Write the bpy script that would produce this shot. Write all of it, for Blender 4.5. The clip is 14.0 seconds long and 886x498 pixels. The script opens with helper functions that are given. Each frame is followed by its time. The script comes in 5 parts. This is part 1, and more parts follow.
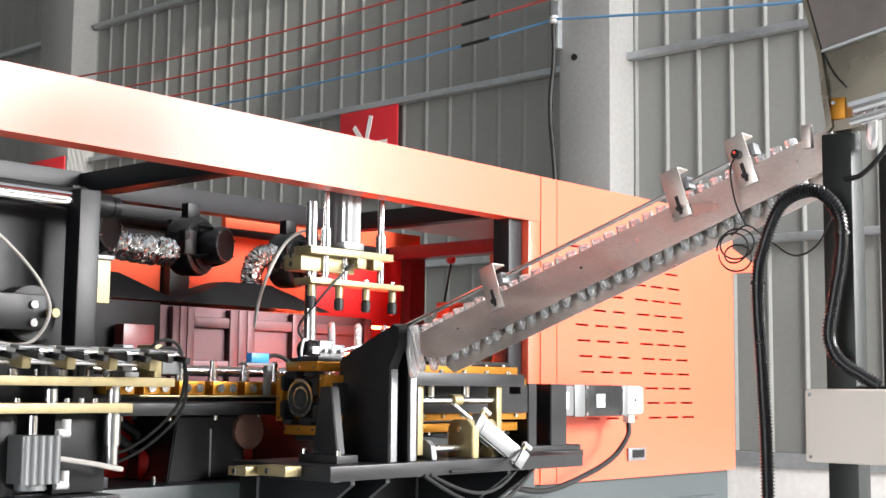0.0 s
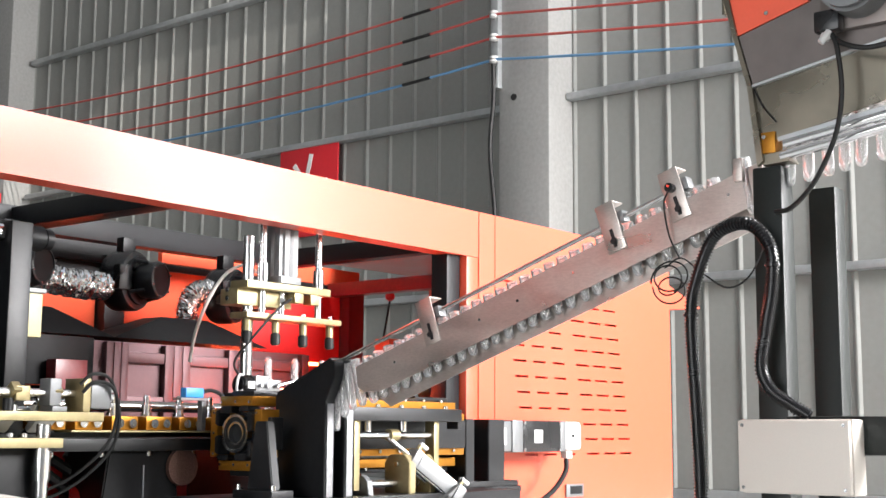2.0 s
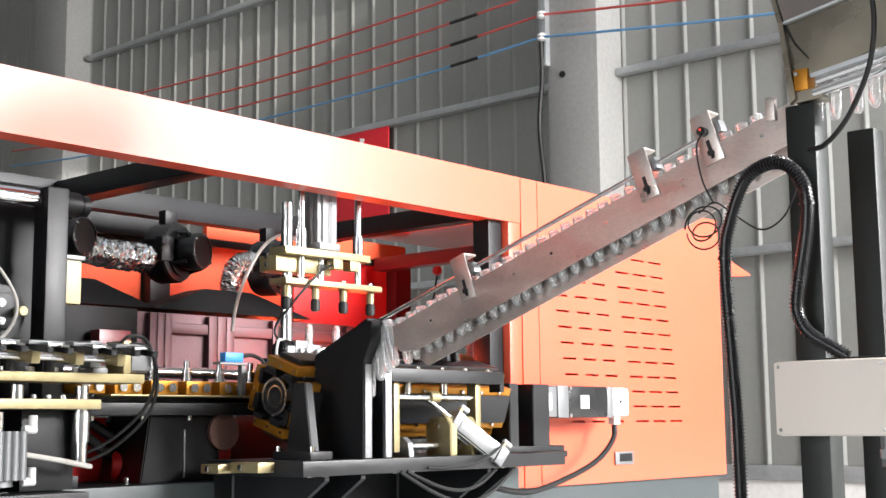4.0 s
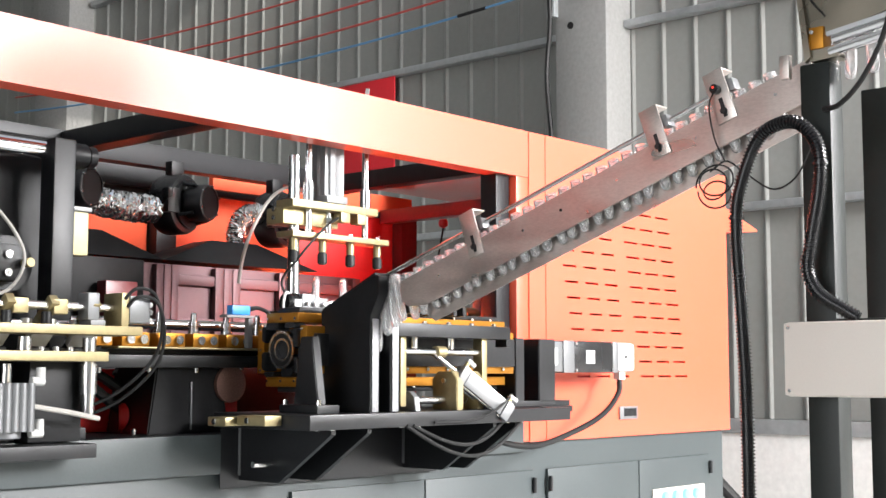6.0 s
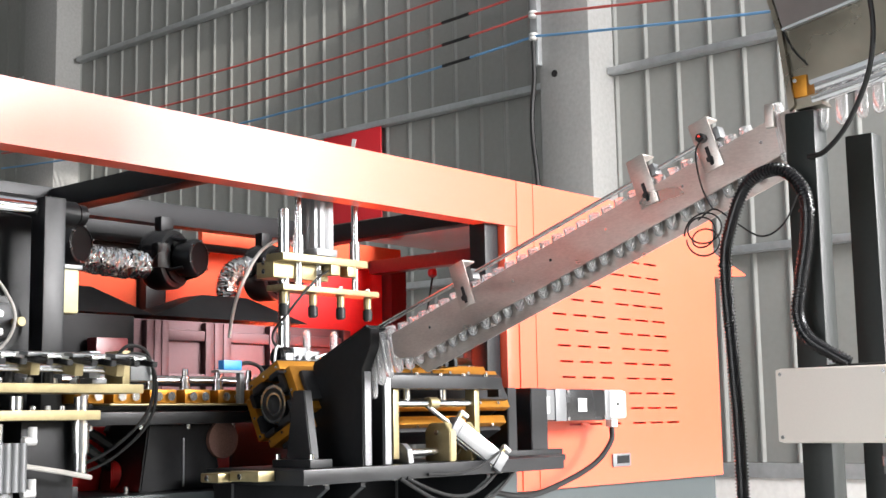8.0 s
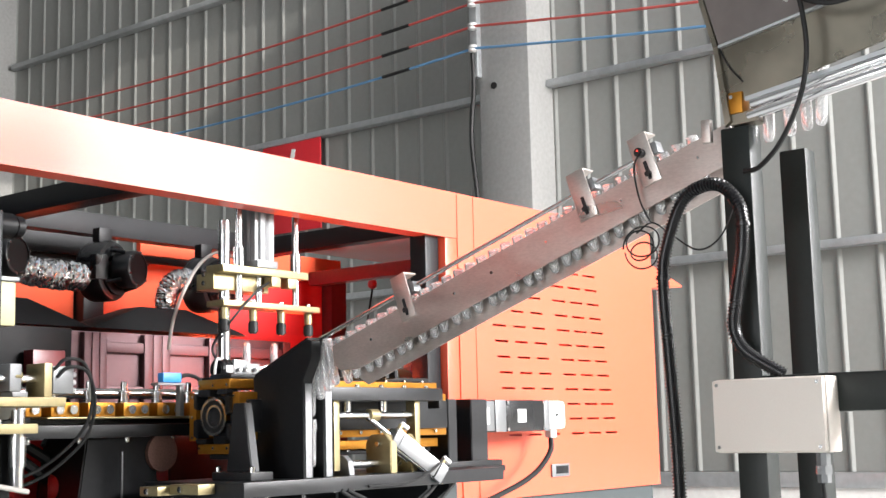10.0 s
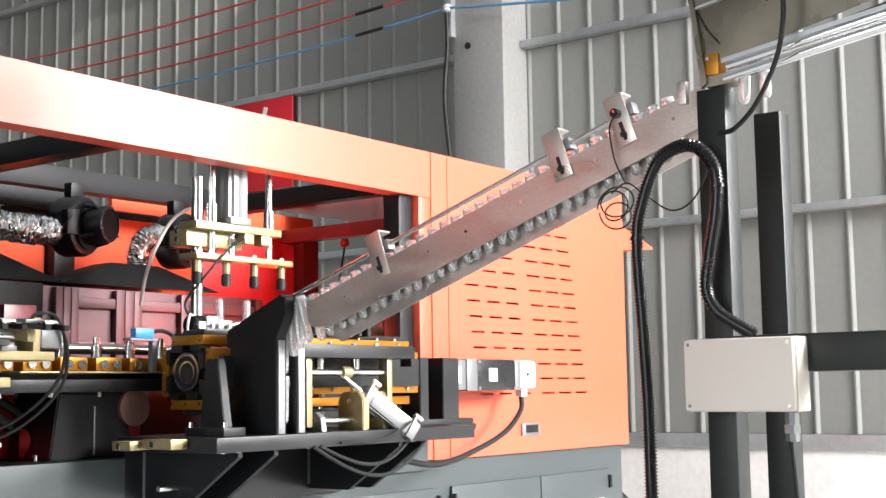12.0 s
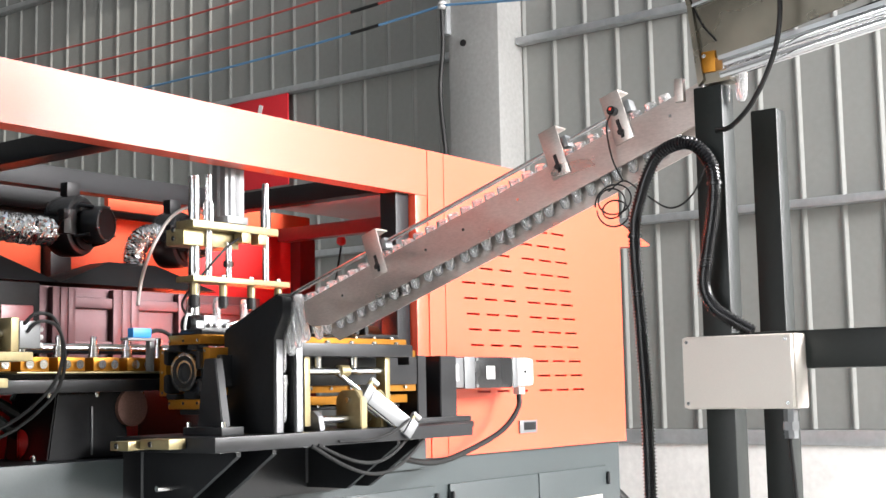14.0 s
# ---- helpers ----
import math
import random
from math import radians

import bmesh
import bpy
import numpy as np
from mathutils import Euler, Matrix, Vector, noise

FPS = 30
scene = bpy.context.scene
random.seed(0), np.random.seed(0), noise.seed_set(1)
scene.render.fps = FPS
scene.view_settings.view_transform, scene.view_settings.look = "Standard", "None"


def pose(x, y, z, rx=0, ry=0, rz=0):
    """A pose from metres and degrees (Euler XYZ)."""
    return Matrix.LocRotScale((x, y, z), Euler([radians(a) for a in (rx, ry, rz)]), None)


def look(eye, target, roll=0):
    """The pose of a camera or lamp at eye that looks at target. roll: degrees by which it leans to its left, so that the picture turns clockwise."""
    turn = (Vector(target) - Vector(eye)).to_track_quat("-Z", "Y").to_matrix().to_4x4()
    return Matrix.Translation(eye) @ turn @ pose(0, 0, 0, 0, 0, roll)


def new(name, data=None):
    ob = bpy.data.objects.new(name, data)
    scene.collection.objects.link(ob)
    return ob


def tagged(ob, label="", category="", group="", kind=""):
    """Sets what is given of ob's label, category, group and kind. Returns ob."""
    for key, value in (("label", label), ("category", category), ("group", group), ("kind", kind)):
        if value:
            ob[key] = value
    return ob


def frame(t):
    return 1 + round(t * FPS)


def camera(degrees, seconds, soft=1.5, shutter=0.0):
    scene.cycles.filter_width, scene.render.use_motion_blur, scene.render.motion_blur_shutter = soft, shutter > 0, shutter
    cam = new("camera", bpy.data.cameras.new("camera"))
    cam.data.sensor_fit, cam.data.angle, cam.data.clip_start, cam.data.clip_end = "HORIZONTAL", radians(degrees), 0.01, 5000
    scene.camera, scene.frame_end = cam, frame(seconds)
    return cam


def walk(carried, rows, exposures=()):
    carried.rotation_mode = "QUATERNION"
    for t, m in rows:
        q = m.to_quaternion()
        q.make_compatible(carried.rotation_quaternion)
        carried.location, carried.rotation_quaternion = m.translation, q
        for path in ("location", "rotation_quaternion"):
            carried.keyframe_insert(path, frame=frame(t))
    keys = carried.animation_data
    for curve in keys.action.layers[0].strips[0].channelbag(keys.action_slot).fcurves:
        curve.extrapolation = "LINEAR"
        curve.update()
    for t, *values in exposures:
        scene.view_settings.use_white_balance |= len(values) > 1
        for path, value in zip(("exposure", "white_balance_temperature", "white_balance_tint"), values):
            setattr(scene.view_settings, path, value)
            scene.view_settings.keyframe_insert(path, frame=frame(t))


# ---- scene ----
cam = camera(38.0, 14.0)
PATH = [
    (0, (-2.824, -2.133, 1.211), (-1.333, -0.817, 1.427), 0.6),
    (0.5, (-2.815, -2.131, 1.213), (-1.306, -0.835, 1.422), 0.1),
    (1, (-2.823, -2.132, 1.207), (-1.31, -0.846, 1.44), -0.3),
    (1.5, (-2.821, -2.131, 1.202), (-1.297, -0.857, 1.438), -0.1),
    (2, (-2.816, -2.139, 1.196), (-1.273, -0.897, 1.476), 0.4),
    (2.5, (-2.803, -2.157, 1.177), (-1.233, -0.951, 1.461), -0.6),
    (3, (-2.775, -2.149, 1.157), (-1.254, -0.874, 1.403), -0.7),
    (3.5, (-2.78, -2.168, 1.135), (-1.275, -0.887, 1.442), -0.6),
    (4, (-2.759, -2.16, 1.128), (-1.276, -0.845, 1.397), -0.5),
    (6.5, (-2.759, -2.146, 1.143), (-1.27, -0.824, 1.329), -0.1),
    (7, (-2.759, -2.144, 1.145), (-1.266, -0.826, 1.331), -0.4),
    (7.5, (-2.76, -2.143, 1.148), (-1.267, -0.83, 1.37), -0.7),
    (8, (-2.769, -2.149, 1.148), (-1.276, -0.844, 1.412), -1.0),
    (8.5, (-2.775, -2.156, 1.15), (-1.267, -0.874, 1.433), -1.3),
    (11, (-2.789, -2.151, 1.151), (-1.224, -0.936, 1.419), -1.1),
    (11.5, (-2.793, -2.15, 1.149), (-1.223, -0.938, 1.404), -1.0),
    (12, (-2.791, -2.15, 1.145), (-1.205, -0.951, 1.362), -0.8),
    (12.5, (-2.786, -2.148, 1.146), (-1.191, -0.957, 1.336), -0.8),
    (13, (-2.784, -2.147, 1.144), (-1.19, -0.954, 1.333), -1.1),
    (13.5, (-2.79, -2.148, 1.146), (-1.197, -0.955, 1.344), -1.0),
    (14, (-2.792, -2.147, 1.148), (-1.202, -0.953, 1.36), -1.1),
]
walk(cam, [(t, look(eye, target, roll)) for t, eye, target, roll in PATH])

# ---- world and light ----
world = bpy.data.worlds.new("hall_sky")
scene.world = world
world.use_nodes = True
wn = world.node_tree
sky = wn.nodes.new("ShaderNodeTexSky")
sky.sky_type = "NISHITA"
sky.sun_disc = False
sky.sun_elevation, sky.sun_rotation = radians(27.5), radians(190.8)
wn.links.new(sky.outputs[0], wn.nodes["Background"].inputs[0])
wn.nodes["Background"].inputs[1].default_value = 0.12


def area_lamp(name, eye, target, wide, high, watts, colour=(1, 0.97, 0.93)):
    """An added lamp for daylight, set in one unseen opening of the hall."""
    d = bpy.data.lights.new(name, "AREA")
    d.shape, d.size, d.size_y, d.energy, d.color = "RECTANGLE", wide, high, watts, colour
    ob = new(name, d)
    ob.matrix_world = look(eye, target)
    return ob


area_lamp("doorway_light", (1.4, -6.95, 3.65), (1.4, 0, 2.9), 2.5, 1.7, 1700, (1, 0.98, 0.985))
# roof, west and end wall lamps are added fill; their openings are unseen
area_lamp("roof_fill_light", (-1.5, -1.0, 6.9), (-1.5, -1.0, 0), 9.0, 2.4, 30, (0.96, 0.98, 1))
area_lamp("west_fill_light", (-8.95, -1.5, 1.8), (0, -1.5, 1.8), 5.0, 2.8, 270, (0.97, 0.98, 1))
area_lamp("end_wall_fill_light", (3.27, -5.7, 3.1), (-2.0, -5.7, 3.1), 2.4, 2.2, 520, (1, 0.98, 0.985))


sun = bpy.data.lights.new("sun", "SUN")
sun.energy, sun.angle, sun.color = 3.5, radians(0.5), (1, 0.95, 0.87)
new("sun", sun).matrix_world = look((-1.9, -10, 5.3), (0, 0, 0))


# ---- materials ----
def mat(name, colour, rough=0.5, metal=0.0, grain=60.0, vary=0.12, bump=0.05, stain=2.5, coat=0.0, spec=0.5, rvary=0.1, glow=None, stretch=(1, 1, 1)):
    m = bpy.data.materials.new(name)
    m.use_nodes = True
    nt = m.node_tree
    n, l = nt.nodes, nt.links
    p = n["Principled BSDF"]
    tc = n.new("ShaderNodeTexCoord")
    mp = n.new("ShaderNodeMapping")
    mp.inputs["Scale"].default_value = stretch
    l.new(tc.outputs["Object"], mp.inputs[0])
    fine = n.new("ShaderNodeTexNoise")
    fine.inputs["Scale"].default_value, fine.inputs["Detail"].default_value = grain, 4
    big = n.new("ShaderNodeTexNoise")
    big.inputs["Scale"].default_value, big.inputs["Detail"].default_value = stain, 5
    for t in (fine, big):
        l.new(mp.outputs[0], t.inputs["Vector"])
    mix = n.new("ShaderNodeMath")
    mix.operation = "ADD"
    l.new(fine.outputs["Fac"], mix.inputs[0])
    l.new(big.outputs["Fac"], mix.inputs[1])
    rng = n.new("ShaderNodeMapRange")
    rng.inputs["From Min"].default_value, rng.inputs["From Max"].default_value = 0.6, 1.4
    rng.inputs["To Min"].default_value, rng.inputs["To Max"].default_value = 1 - vary, 1 + vary
    l.new(mix.outputs[0], rng.inputs["Value"])
    tint = n.new("ShaderNodeVectorMath")
    tint.operation = "SCALE"
    tint.inputs[0].default_value = colour
    l.new(rng.outputs[0], tint.inputs["Scale"])
    l.new(tint.outputs[0], p.inputs["Base Color"])
    rr = n.new("ShaderNodeMapRange")
    rr.inputs["From Min"].default_value, rr.inputs["From Max"].default_value = 0.3, 0.7
    rr.inputs["To Min"].default_value, rr.inputs["To Max"].default_value = max(0.02, rough - rvary), min(1, rough + rvary)
    l.new(big.outputs["Fac"], rr.inputs["Value"])
    l.new(rr.outputs[0], p.inputs["Roughness"])
    p.inputs["Metallic"].default_value = metal
    p.inputs["Coat Weight"].default_value = coat
    p.inputs["Coat Roughness"].default_value = 0.27
    p.inputs["Specular IOR Level"].default_value = spec
    if bump:
        b = n.new("ShaderNodeBump")
        b.inputs["Strength"].default_value, b.inputs["Distance"].default_value = bump, 0.002
        l.new(fine.outputs["Fac"], b.inputs["Height"])
        l.new(b.outputs[0], p.inputs["Normal"])
    if glow:
        p.inputs["Emission Color"].default_value = (*glow[0], 1)
        p.inputs["Emission Strength"].default_value = glow[1]
    return m


ORANGE = mat("orange_paint", (0.84, 0.106, 0.047), 0.42, grain=220, vary=0.04, bump=0.05, stain=1.5, coat=0.62)
# copy of the orange paint, dulled to put shade into the rear panels
ORANGEMATT = mat("orange_paint_dulled", (0.80, 0.105, 0.040), 0.62, grain=200, vary=0.07, bump=0.06, stain=2.5, spec=0.25)
# red parts, and inner panels whose red stands for the light inside
RED = mat("red_paint_and_light", (0.78, 0.020, 0.02), 0.45, vary=0.08, stain=3)
GREYGREEN = mat("grey_green_paint", (0.058, 0.070, 0.072), 0.42, grain=180, vary=0.08, stain=2.2)
BLACK = mat("black_paint", (0.008, 0.0085, 0.0095), 0.40, spec=0.28, grain=90, vary=0.3, bump=0.08, stain=7)
FRAMEBLACK = mat("black_frame_paint", (0.009, 0.0095, 0.011), 0.38, spec=0.36, grain=90, vary=0.25, bump=0.08, stain=5)
BLACKOX = mat("black_oxide_steel", (0.011, 0.0115, 0.013), 0.40, metal=0.1, grain=120, vary=0.3, stain=9)
GREENBLACK = mat("post_paint", (0.009, 0.012, 0.0105), 0.42, spec=0.35, grain=160, vary=0.2, stain=4)
STEEL = mat("bright_steel", (0.72, 0.72, 0.72), 0.2, metal=1, grain=150, vary=0.06, bump=0.02)
CHROME = mat("chrome", (0.85, 0.85, 0.86), 0.08, metal=1, vary=0.03, bump=0.0, rvary=0.03)
ALU = mat("aluminium", (0.21, 0.215, 0.22), 0.42, metal=0.6, grain=200, vary=0.06)
BRUSHED = mat("brushed_stainless", (0.56, 0.505, 0.47), 0.36, metal=0.85, grain=130, vary=0.16, bump=0.05, stain=6, rvary=0.12, stretch=(1, 1, 3))
BRASSZINC = mat("yellow_zinc", (0.36, 0.30, 0.165), 0.45, metal=0.75, grain=80, vary=0.16, stain=9, rvary=0.12)
GOLD = mat("gold_anodised", (0.42, 0.18, 0.018), 0.38, metal=0.7, grain=80, vary=0.12, stain=8)
ZINC = mat("iridescent_zinc", (0.25, 0.225, 0.18), 0.3, metal=0.9, grain=12, vary=0.28, stain=5, rvary=0.15)
PLASTIC = mat("black_plastic", (0.012, 0.012, 0.013), 0.26, vary=0.2, bump=0.03)
RUBBER = mat("black_rubber", (0.014, 0.014, 0.014), 0.5, spec=0.3, vary=0.2)
HOSE = mat("hose_plastic", (0.010, 0.010, 0.011), 0.22, vary=0.2, bump=0.0)
WHITEBOX = mat("light_grey_powder_coat", (0.68, 0.62, 0.56), 0.5, grain=400, vary=0.03, bump=0.05)
WHITE = mat("white_plastic", (0.56, 0.56, 0.55), 0.4, vary=0.03, bump=0.0)
MAUVEZINC = mat("dull_zinc_sheet", (0.20, 0.175, 0.165), 0.38, metal=0.7, grain=20, vary=0.2, stain=4)
BLUE = mat("blue_plastic", (0.03, 0.24, 0.62), 0.4, vary=0.05)
GREYWIRE = mat("grey_cable", (0.42, 0.40, 0.37), 0.5, vary=0.08)
REDWIRE = mat("red_cable", (0.42, 0.07, 0.06), 0.5, vary=0.08)
BLUEWIRE = mat("blue_cable", (0.10, 0.24, 0.42), 0.5, vary=0.08)
CLADDING = mat("cladding_paint", (0.24, 0.245, 0.232), 0.55, grain=30, vary=0.07, stain=0.9)
CONCRETE = mat("concrete", (0.27, 0.27, 0.262), 0.8, grain=40, vary=0.16, bump=0.3, stain=1.6)
PLASTER = mat("cement_render", (0.72, 0.71, 0.69), 0.8, grain=30, vary=0.12, bump=0.2, stain=3)
GALV = mat("galvanised_steel", (0.46, 0.48, 0.49), 0.42, metal=0.6, grain=30, vary=0.15)
GALVDARK = mat("ground_weld", (0.26, 0.26, 0.27), 0.42, metal=0.6, grain=150, vary=0.4, bump=0.4)
FLOORMAT = mat("floor_concrete", (0.42, 0.43, 0.42), 0.6, grain=20, vary=0.18, bump=0.1, stain=0.8)
ROOFMAT = mat("roof_sheet", (0.45, 0.46, 0.47), 0.6, grain=10, vary=0.08)
SIGNRED = mat("sign_red", (0.62, 0.02, 0.03), 0.5, vary=0.06)
FOIL = mat("foil_duct", (0.86, 0.85, 0.84), 0.16, metal=1, grain=90, vary=0.12, bump=0.7, stain=20)
HOOD = mat("oven_hood_paint", (0.007, 0.007, 0.0075), 0.5, spec=0.2, grain=60, vary=0.25, stain=6)
MAROON = mat("dark_red_profile", (0.11, 0.055, 0.06), 0.46, metal=0.4, grain=80, vary=0.1)
DARKMAROON = mat("maroon_paint", (0.16, 0.016, 0.018), 0.4, vary=0.2, stain=12)
GLOWRED = mat("heater_glow", (0.8, 0.1, 0.04), 0.5, glow=((1, 0.09, 0.03), 65))
REDLED = mat("red_indicator", (0.5, 0.03, 0.02), 0.4, glow=((1, 0.05, 0.03), 1.5))
GREENLED = mat("green_button", (0.1, 0.7, 0.5), 0.4, glow=((0.25, 1, 0.75), 1.2))
YELLOWISH = mat("pale_lubricant_bottle", (0.55, 0.50, 0.28), 0.4, vary=0.1)
CHARWHITE = mat("sign_white", (0.8, 0.8, 0.78), 0.6, vary=0.05)


def clear_plastic():
    m = bpy.data.materials.new("clear_preform_plastic")
    m.use_nodes = True
    p = m.node_tree.nodes["Principled BSDF"]
    p.inputs["Base Color"].default_value = (0.95, 0.95, 0.95, 1)
    p.inputs["Roughness"].default_value = 0.09
    p.inputs["Transmission Weight"].default_value = 0.78
    p.inputs["IOR"].default_value = 1.45
    return m


CLEAR = clear_plastic()


# ---- mesh helpers ----
def add_box(bm, x0, x1, y0, y1, z0, z1, bevel=0.0):
    m = Matrix.LocRotScale(((x0 + x1) / 2, (y0 + y1) / 2, (z0 + z1) / 2), None, (abs(x1 - x0), abs(y1 - y0), abs(z1 - z0)))
    vs = bmesh.ops.create_cube(bm, size=1, matrix=m)["verts"]
    if bevel:
        es = list({e for v in vs for e in v.link_edges})
        bmesh.ops.bevel(bm, geom=es, offset=bevel, segments=2, affect="EDGES", profile=0.6)
    return bm


def axis_matrix(a, b):
    a, b = Vector(a), Vector(b)
    return Matrix.Translation((a + b) / 2) @ (b - a).to_track_quat("Z", "Y").to_matrix().to_4x4(), (b - a).length


def add_rod(bm, a, b, r, r2=None, seg=20, bevel=0.0):
    """A round bar from a to b."""
    m, length = axis_matrix(a, b)
    vs = bmesh.ops.create_cone(bm, cap_ends=True, segments=seg, radius1=r, radius2=r if r2 is None else r2, depth=length, matrix=m)["verts"]
    if bevel:
        es = [e for e in {e for v in vs for e in v.link_edges} if any(len(f.verts) > 4 for f in e.link_faces)]
        bmesh.ops.bevel(bm, geom=es, offset=bevel, segments=2, affect="EDGES")
    return bm


def add_ring(bm, a, b, r_out, r_in, seg=28):
    """A hollow round collar from a to b."""
    m, length = axis_matrix(a, b)
    rows = []
    for r, z in ((r_out, -length / 2), (r_out, length / 2), (r_in, length / 2), (r_in, -length / 2)):
        rows.append([bm.verts.new(m @ Vector((r * math.cos(k * math.tau / seg), r * math.sin(k * math.tau / seg), z))) for k in range(seg)])
    for i in range(4):
        p, q = rows[i], rows[(i + 1) % 4]
        for k in range(seg):
            bm.faces.new((p[k], p[(k + 1) % seg], q[(k + 1) % seg], q[k]))
    return bm


def add_lathe(bm, profile, m=Matrix(), seg=20):
    """A body of revolution round its own z: profile of (radius, height)."""
    rows = [[bm.verts.new(m @ Vector((r * math.cos(k * math.tau / seg), r * math.sin(k * math.tau / seg), z))) for k in range(seg)] for r, z in profile]
    for p, q in zip(rows, rows[1:]):
        for k in range(seg):
            bm.faces.new((p[k], p[(k + 1) % seg], q[(k + 1) % seg], q[k]))
    for row, flip in ((rows[0], True), (rows[-1], False)):
        bm.faces.new(row[::-1] if flip else row)
    return bm


def add_prism(bm, outline, axis, lo, hi, bevel=0.0):
    """A plate of the given outline, thick along one axis from lo to hi. The outline lists the two other coordinates in x, y, z order."""
    def at(p, d):
        q = list(p)
        q.insert("xyz".index(axis), d)
        return q
    a = [bm.verts.new(at(p, lo)) for p in outline]
    b = [bm.verts.new(at(p, hi)) for p in outline]
    fs = [bm.faces.new(a), bm.faces.new(b[::-1])]
    n = len(a)
    for k in range(n):
        fs.append(bm.faces.new((a[k], b[k], b[(k + 1) % n], a[(k + 1) % n])))
    bmesh.ops.recalc_face_normals(bm, faces=fs)
    if bevel:
        bmesh.ops.bevel(bm, geom=list({e for f in fs for e in f.edges}), offset=bevel, segments=2, affect="EDGES")
    return bm


def smooth_path(points, steps=8):
    """Catmull-Rom points through the given ones."""
    ps = [Vector(p) for p in points]
    ps = [ps[0] * 2 - ps[1]] + ps + [ps[-1] * 2 - ps[-2]]
    out = []
    for i in range(1, len(ps) - 2):
        a, b, c, d = ps[i - 1:i + 3]
        for k in range(steps):
            t = k / steps
            out.append(0.5 * (2 * b + (c - a) * t + (2 * a - 5 * b + 4 * c - d) * t * t + (3 * b - 3 * c + d - a) * t ** 3))
    return out + [ps[-2]]


def add_tube(bm, points, r, seg=10, radii=None):
    """A tube of radius r along the points; radii gives each point its own."""
    ps = [Vector(p) for p in points]
    up = Vector((0.31, 0.17, 0.93))
    rows = []
    for i, p in enumerate(ps):
        d = (ps[min(i + 1, len(ps) - 1)] - ps[max(i - 1, 0)]).normalized()
        s = d.cross(up).normalized()
        up = s.cross(d).normalized()
        rr = radii[i] if radii else r
        rows.append([bm.verts.new(p + rr * (math.cos(k * math.tau / seg) * s + math.sin(k * math.tau / seg) * up)) for k in range(seg)])
    for p, q in zip(rows, rows[1:]):
        for k in range(seg):
            bm.faces.new((p[k], q[k], q[(k + 1) % seg], p[(k + 1) % seg]))
    bm.faces.new(rows[0])
    bm.faces.new(rows[-1][::-1])
    return bm


def mesh_of(name, bm, material, smooth=True):
    me = bpy.data.meshes.new(name)
    bmesh.ops.recalc_face_normals(bm, faces=bm.faces)
    if smooth:
        for f in bm.faces:
            f.smooth = True
        for e in bm.edges:
            if len(e.link_faces) == 2 and e.calc_face_angle(0) > radians(35):
                e.smooth = False
    bm.to_mesh(me)
    bm.free()
    me.materials.append(material)
    return me


def part(name, bm, material, parent=None, label="", smooth=True):
    ob = new(name, mesh_of(name, bm, material, smooth))
    ob.parent = parent
    return tagged(ob, label)


def thing(name, label, category, at=(0, 0, 0), group="", kind=""):
    ob = new(name)
    ob.empty_display_size = 0.05
    ob.matrix_basis = Matrix.Translation(at)
    return tagged(ob, label, category, group, kind)


def single(name, bm, material, label, category, group="", kind="", smooth=True):
    return tagged(part(name, bm, material, None, "", smooth), label, category, group, kind)


def B():
    return bmesh.new()


def boxpart(name, dims, material, parent, bevel=0.0015, label=""):
    return part(name, add_box(B(), *dims, bevel), material, parent, label)


def rodpart(name, a, b, r, material, parent, bevel=0.0008, label="", seg=20):
    return part(name, add_rod(B(), a, b, r, None, seg, bevel), material, parent, label)


def bolt(parent, at, axis="z", r=0.006, h=0.006, material=None, name="bolt"):
    """A socket-head cap screw whose head points along an axis ('-x', 'y', 'z' and so on)."""
    v = Vector([(1 if c == axis[-1] else 0) for c in "xyz"]) * (-1 if axis[0] == "-" else 1)
    p = Vector(at)
    bm = add_rod(B(), p, p + v * h, r, None, 12, 0.0006)
    add_rod(bm, p + v * h * 0.98, p + v * (h + 0.0006), r * 0.5, None, 6)
    return part(name, bm, material or STEEL, parent)


# ---- the hall ----
WX = 3.29          # inner face of the end wall
RIB = 0.2015       # spacing of the cladding's ribs


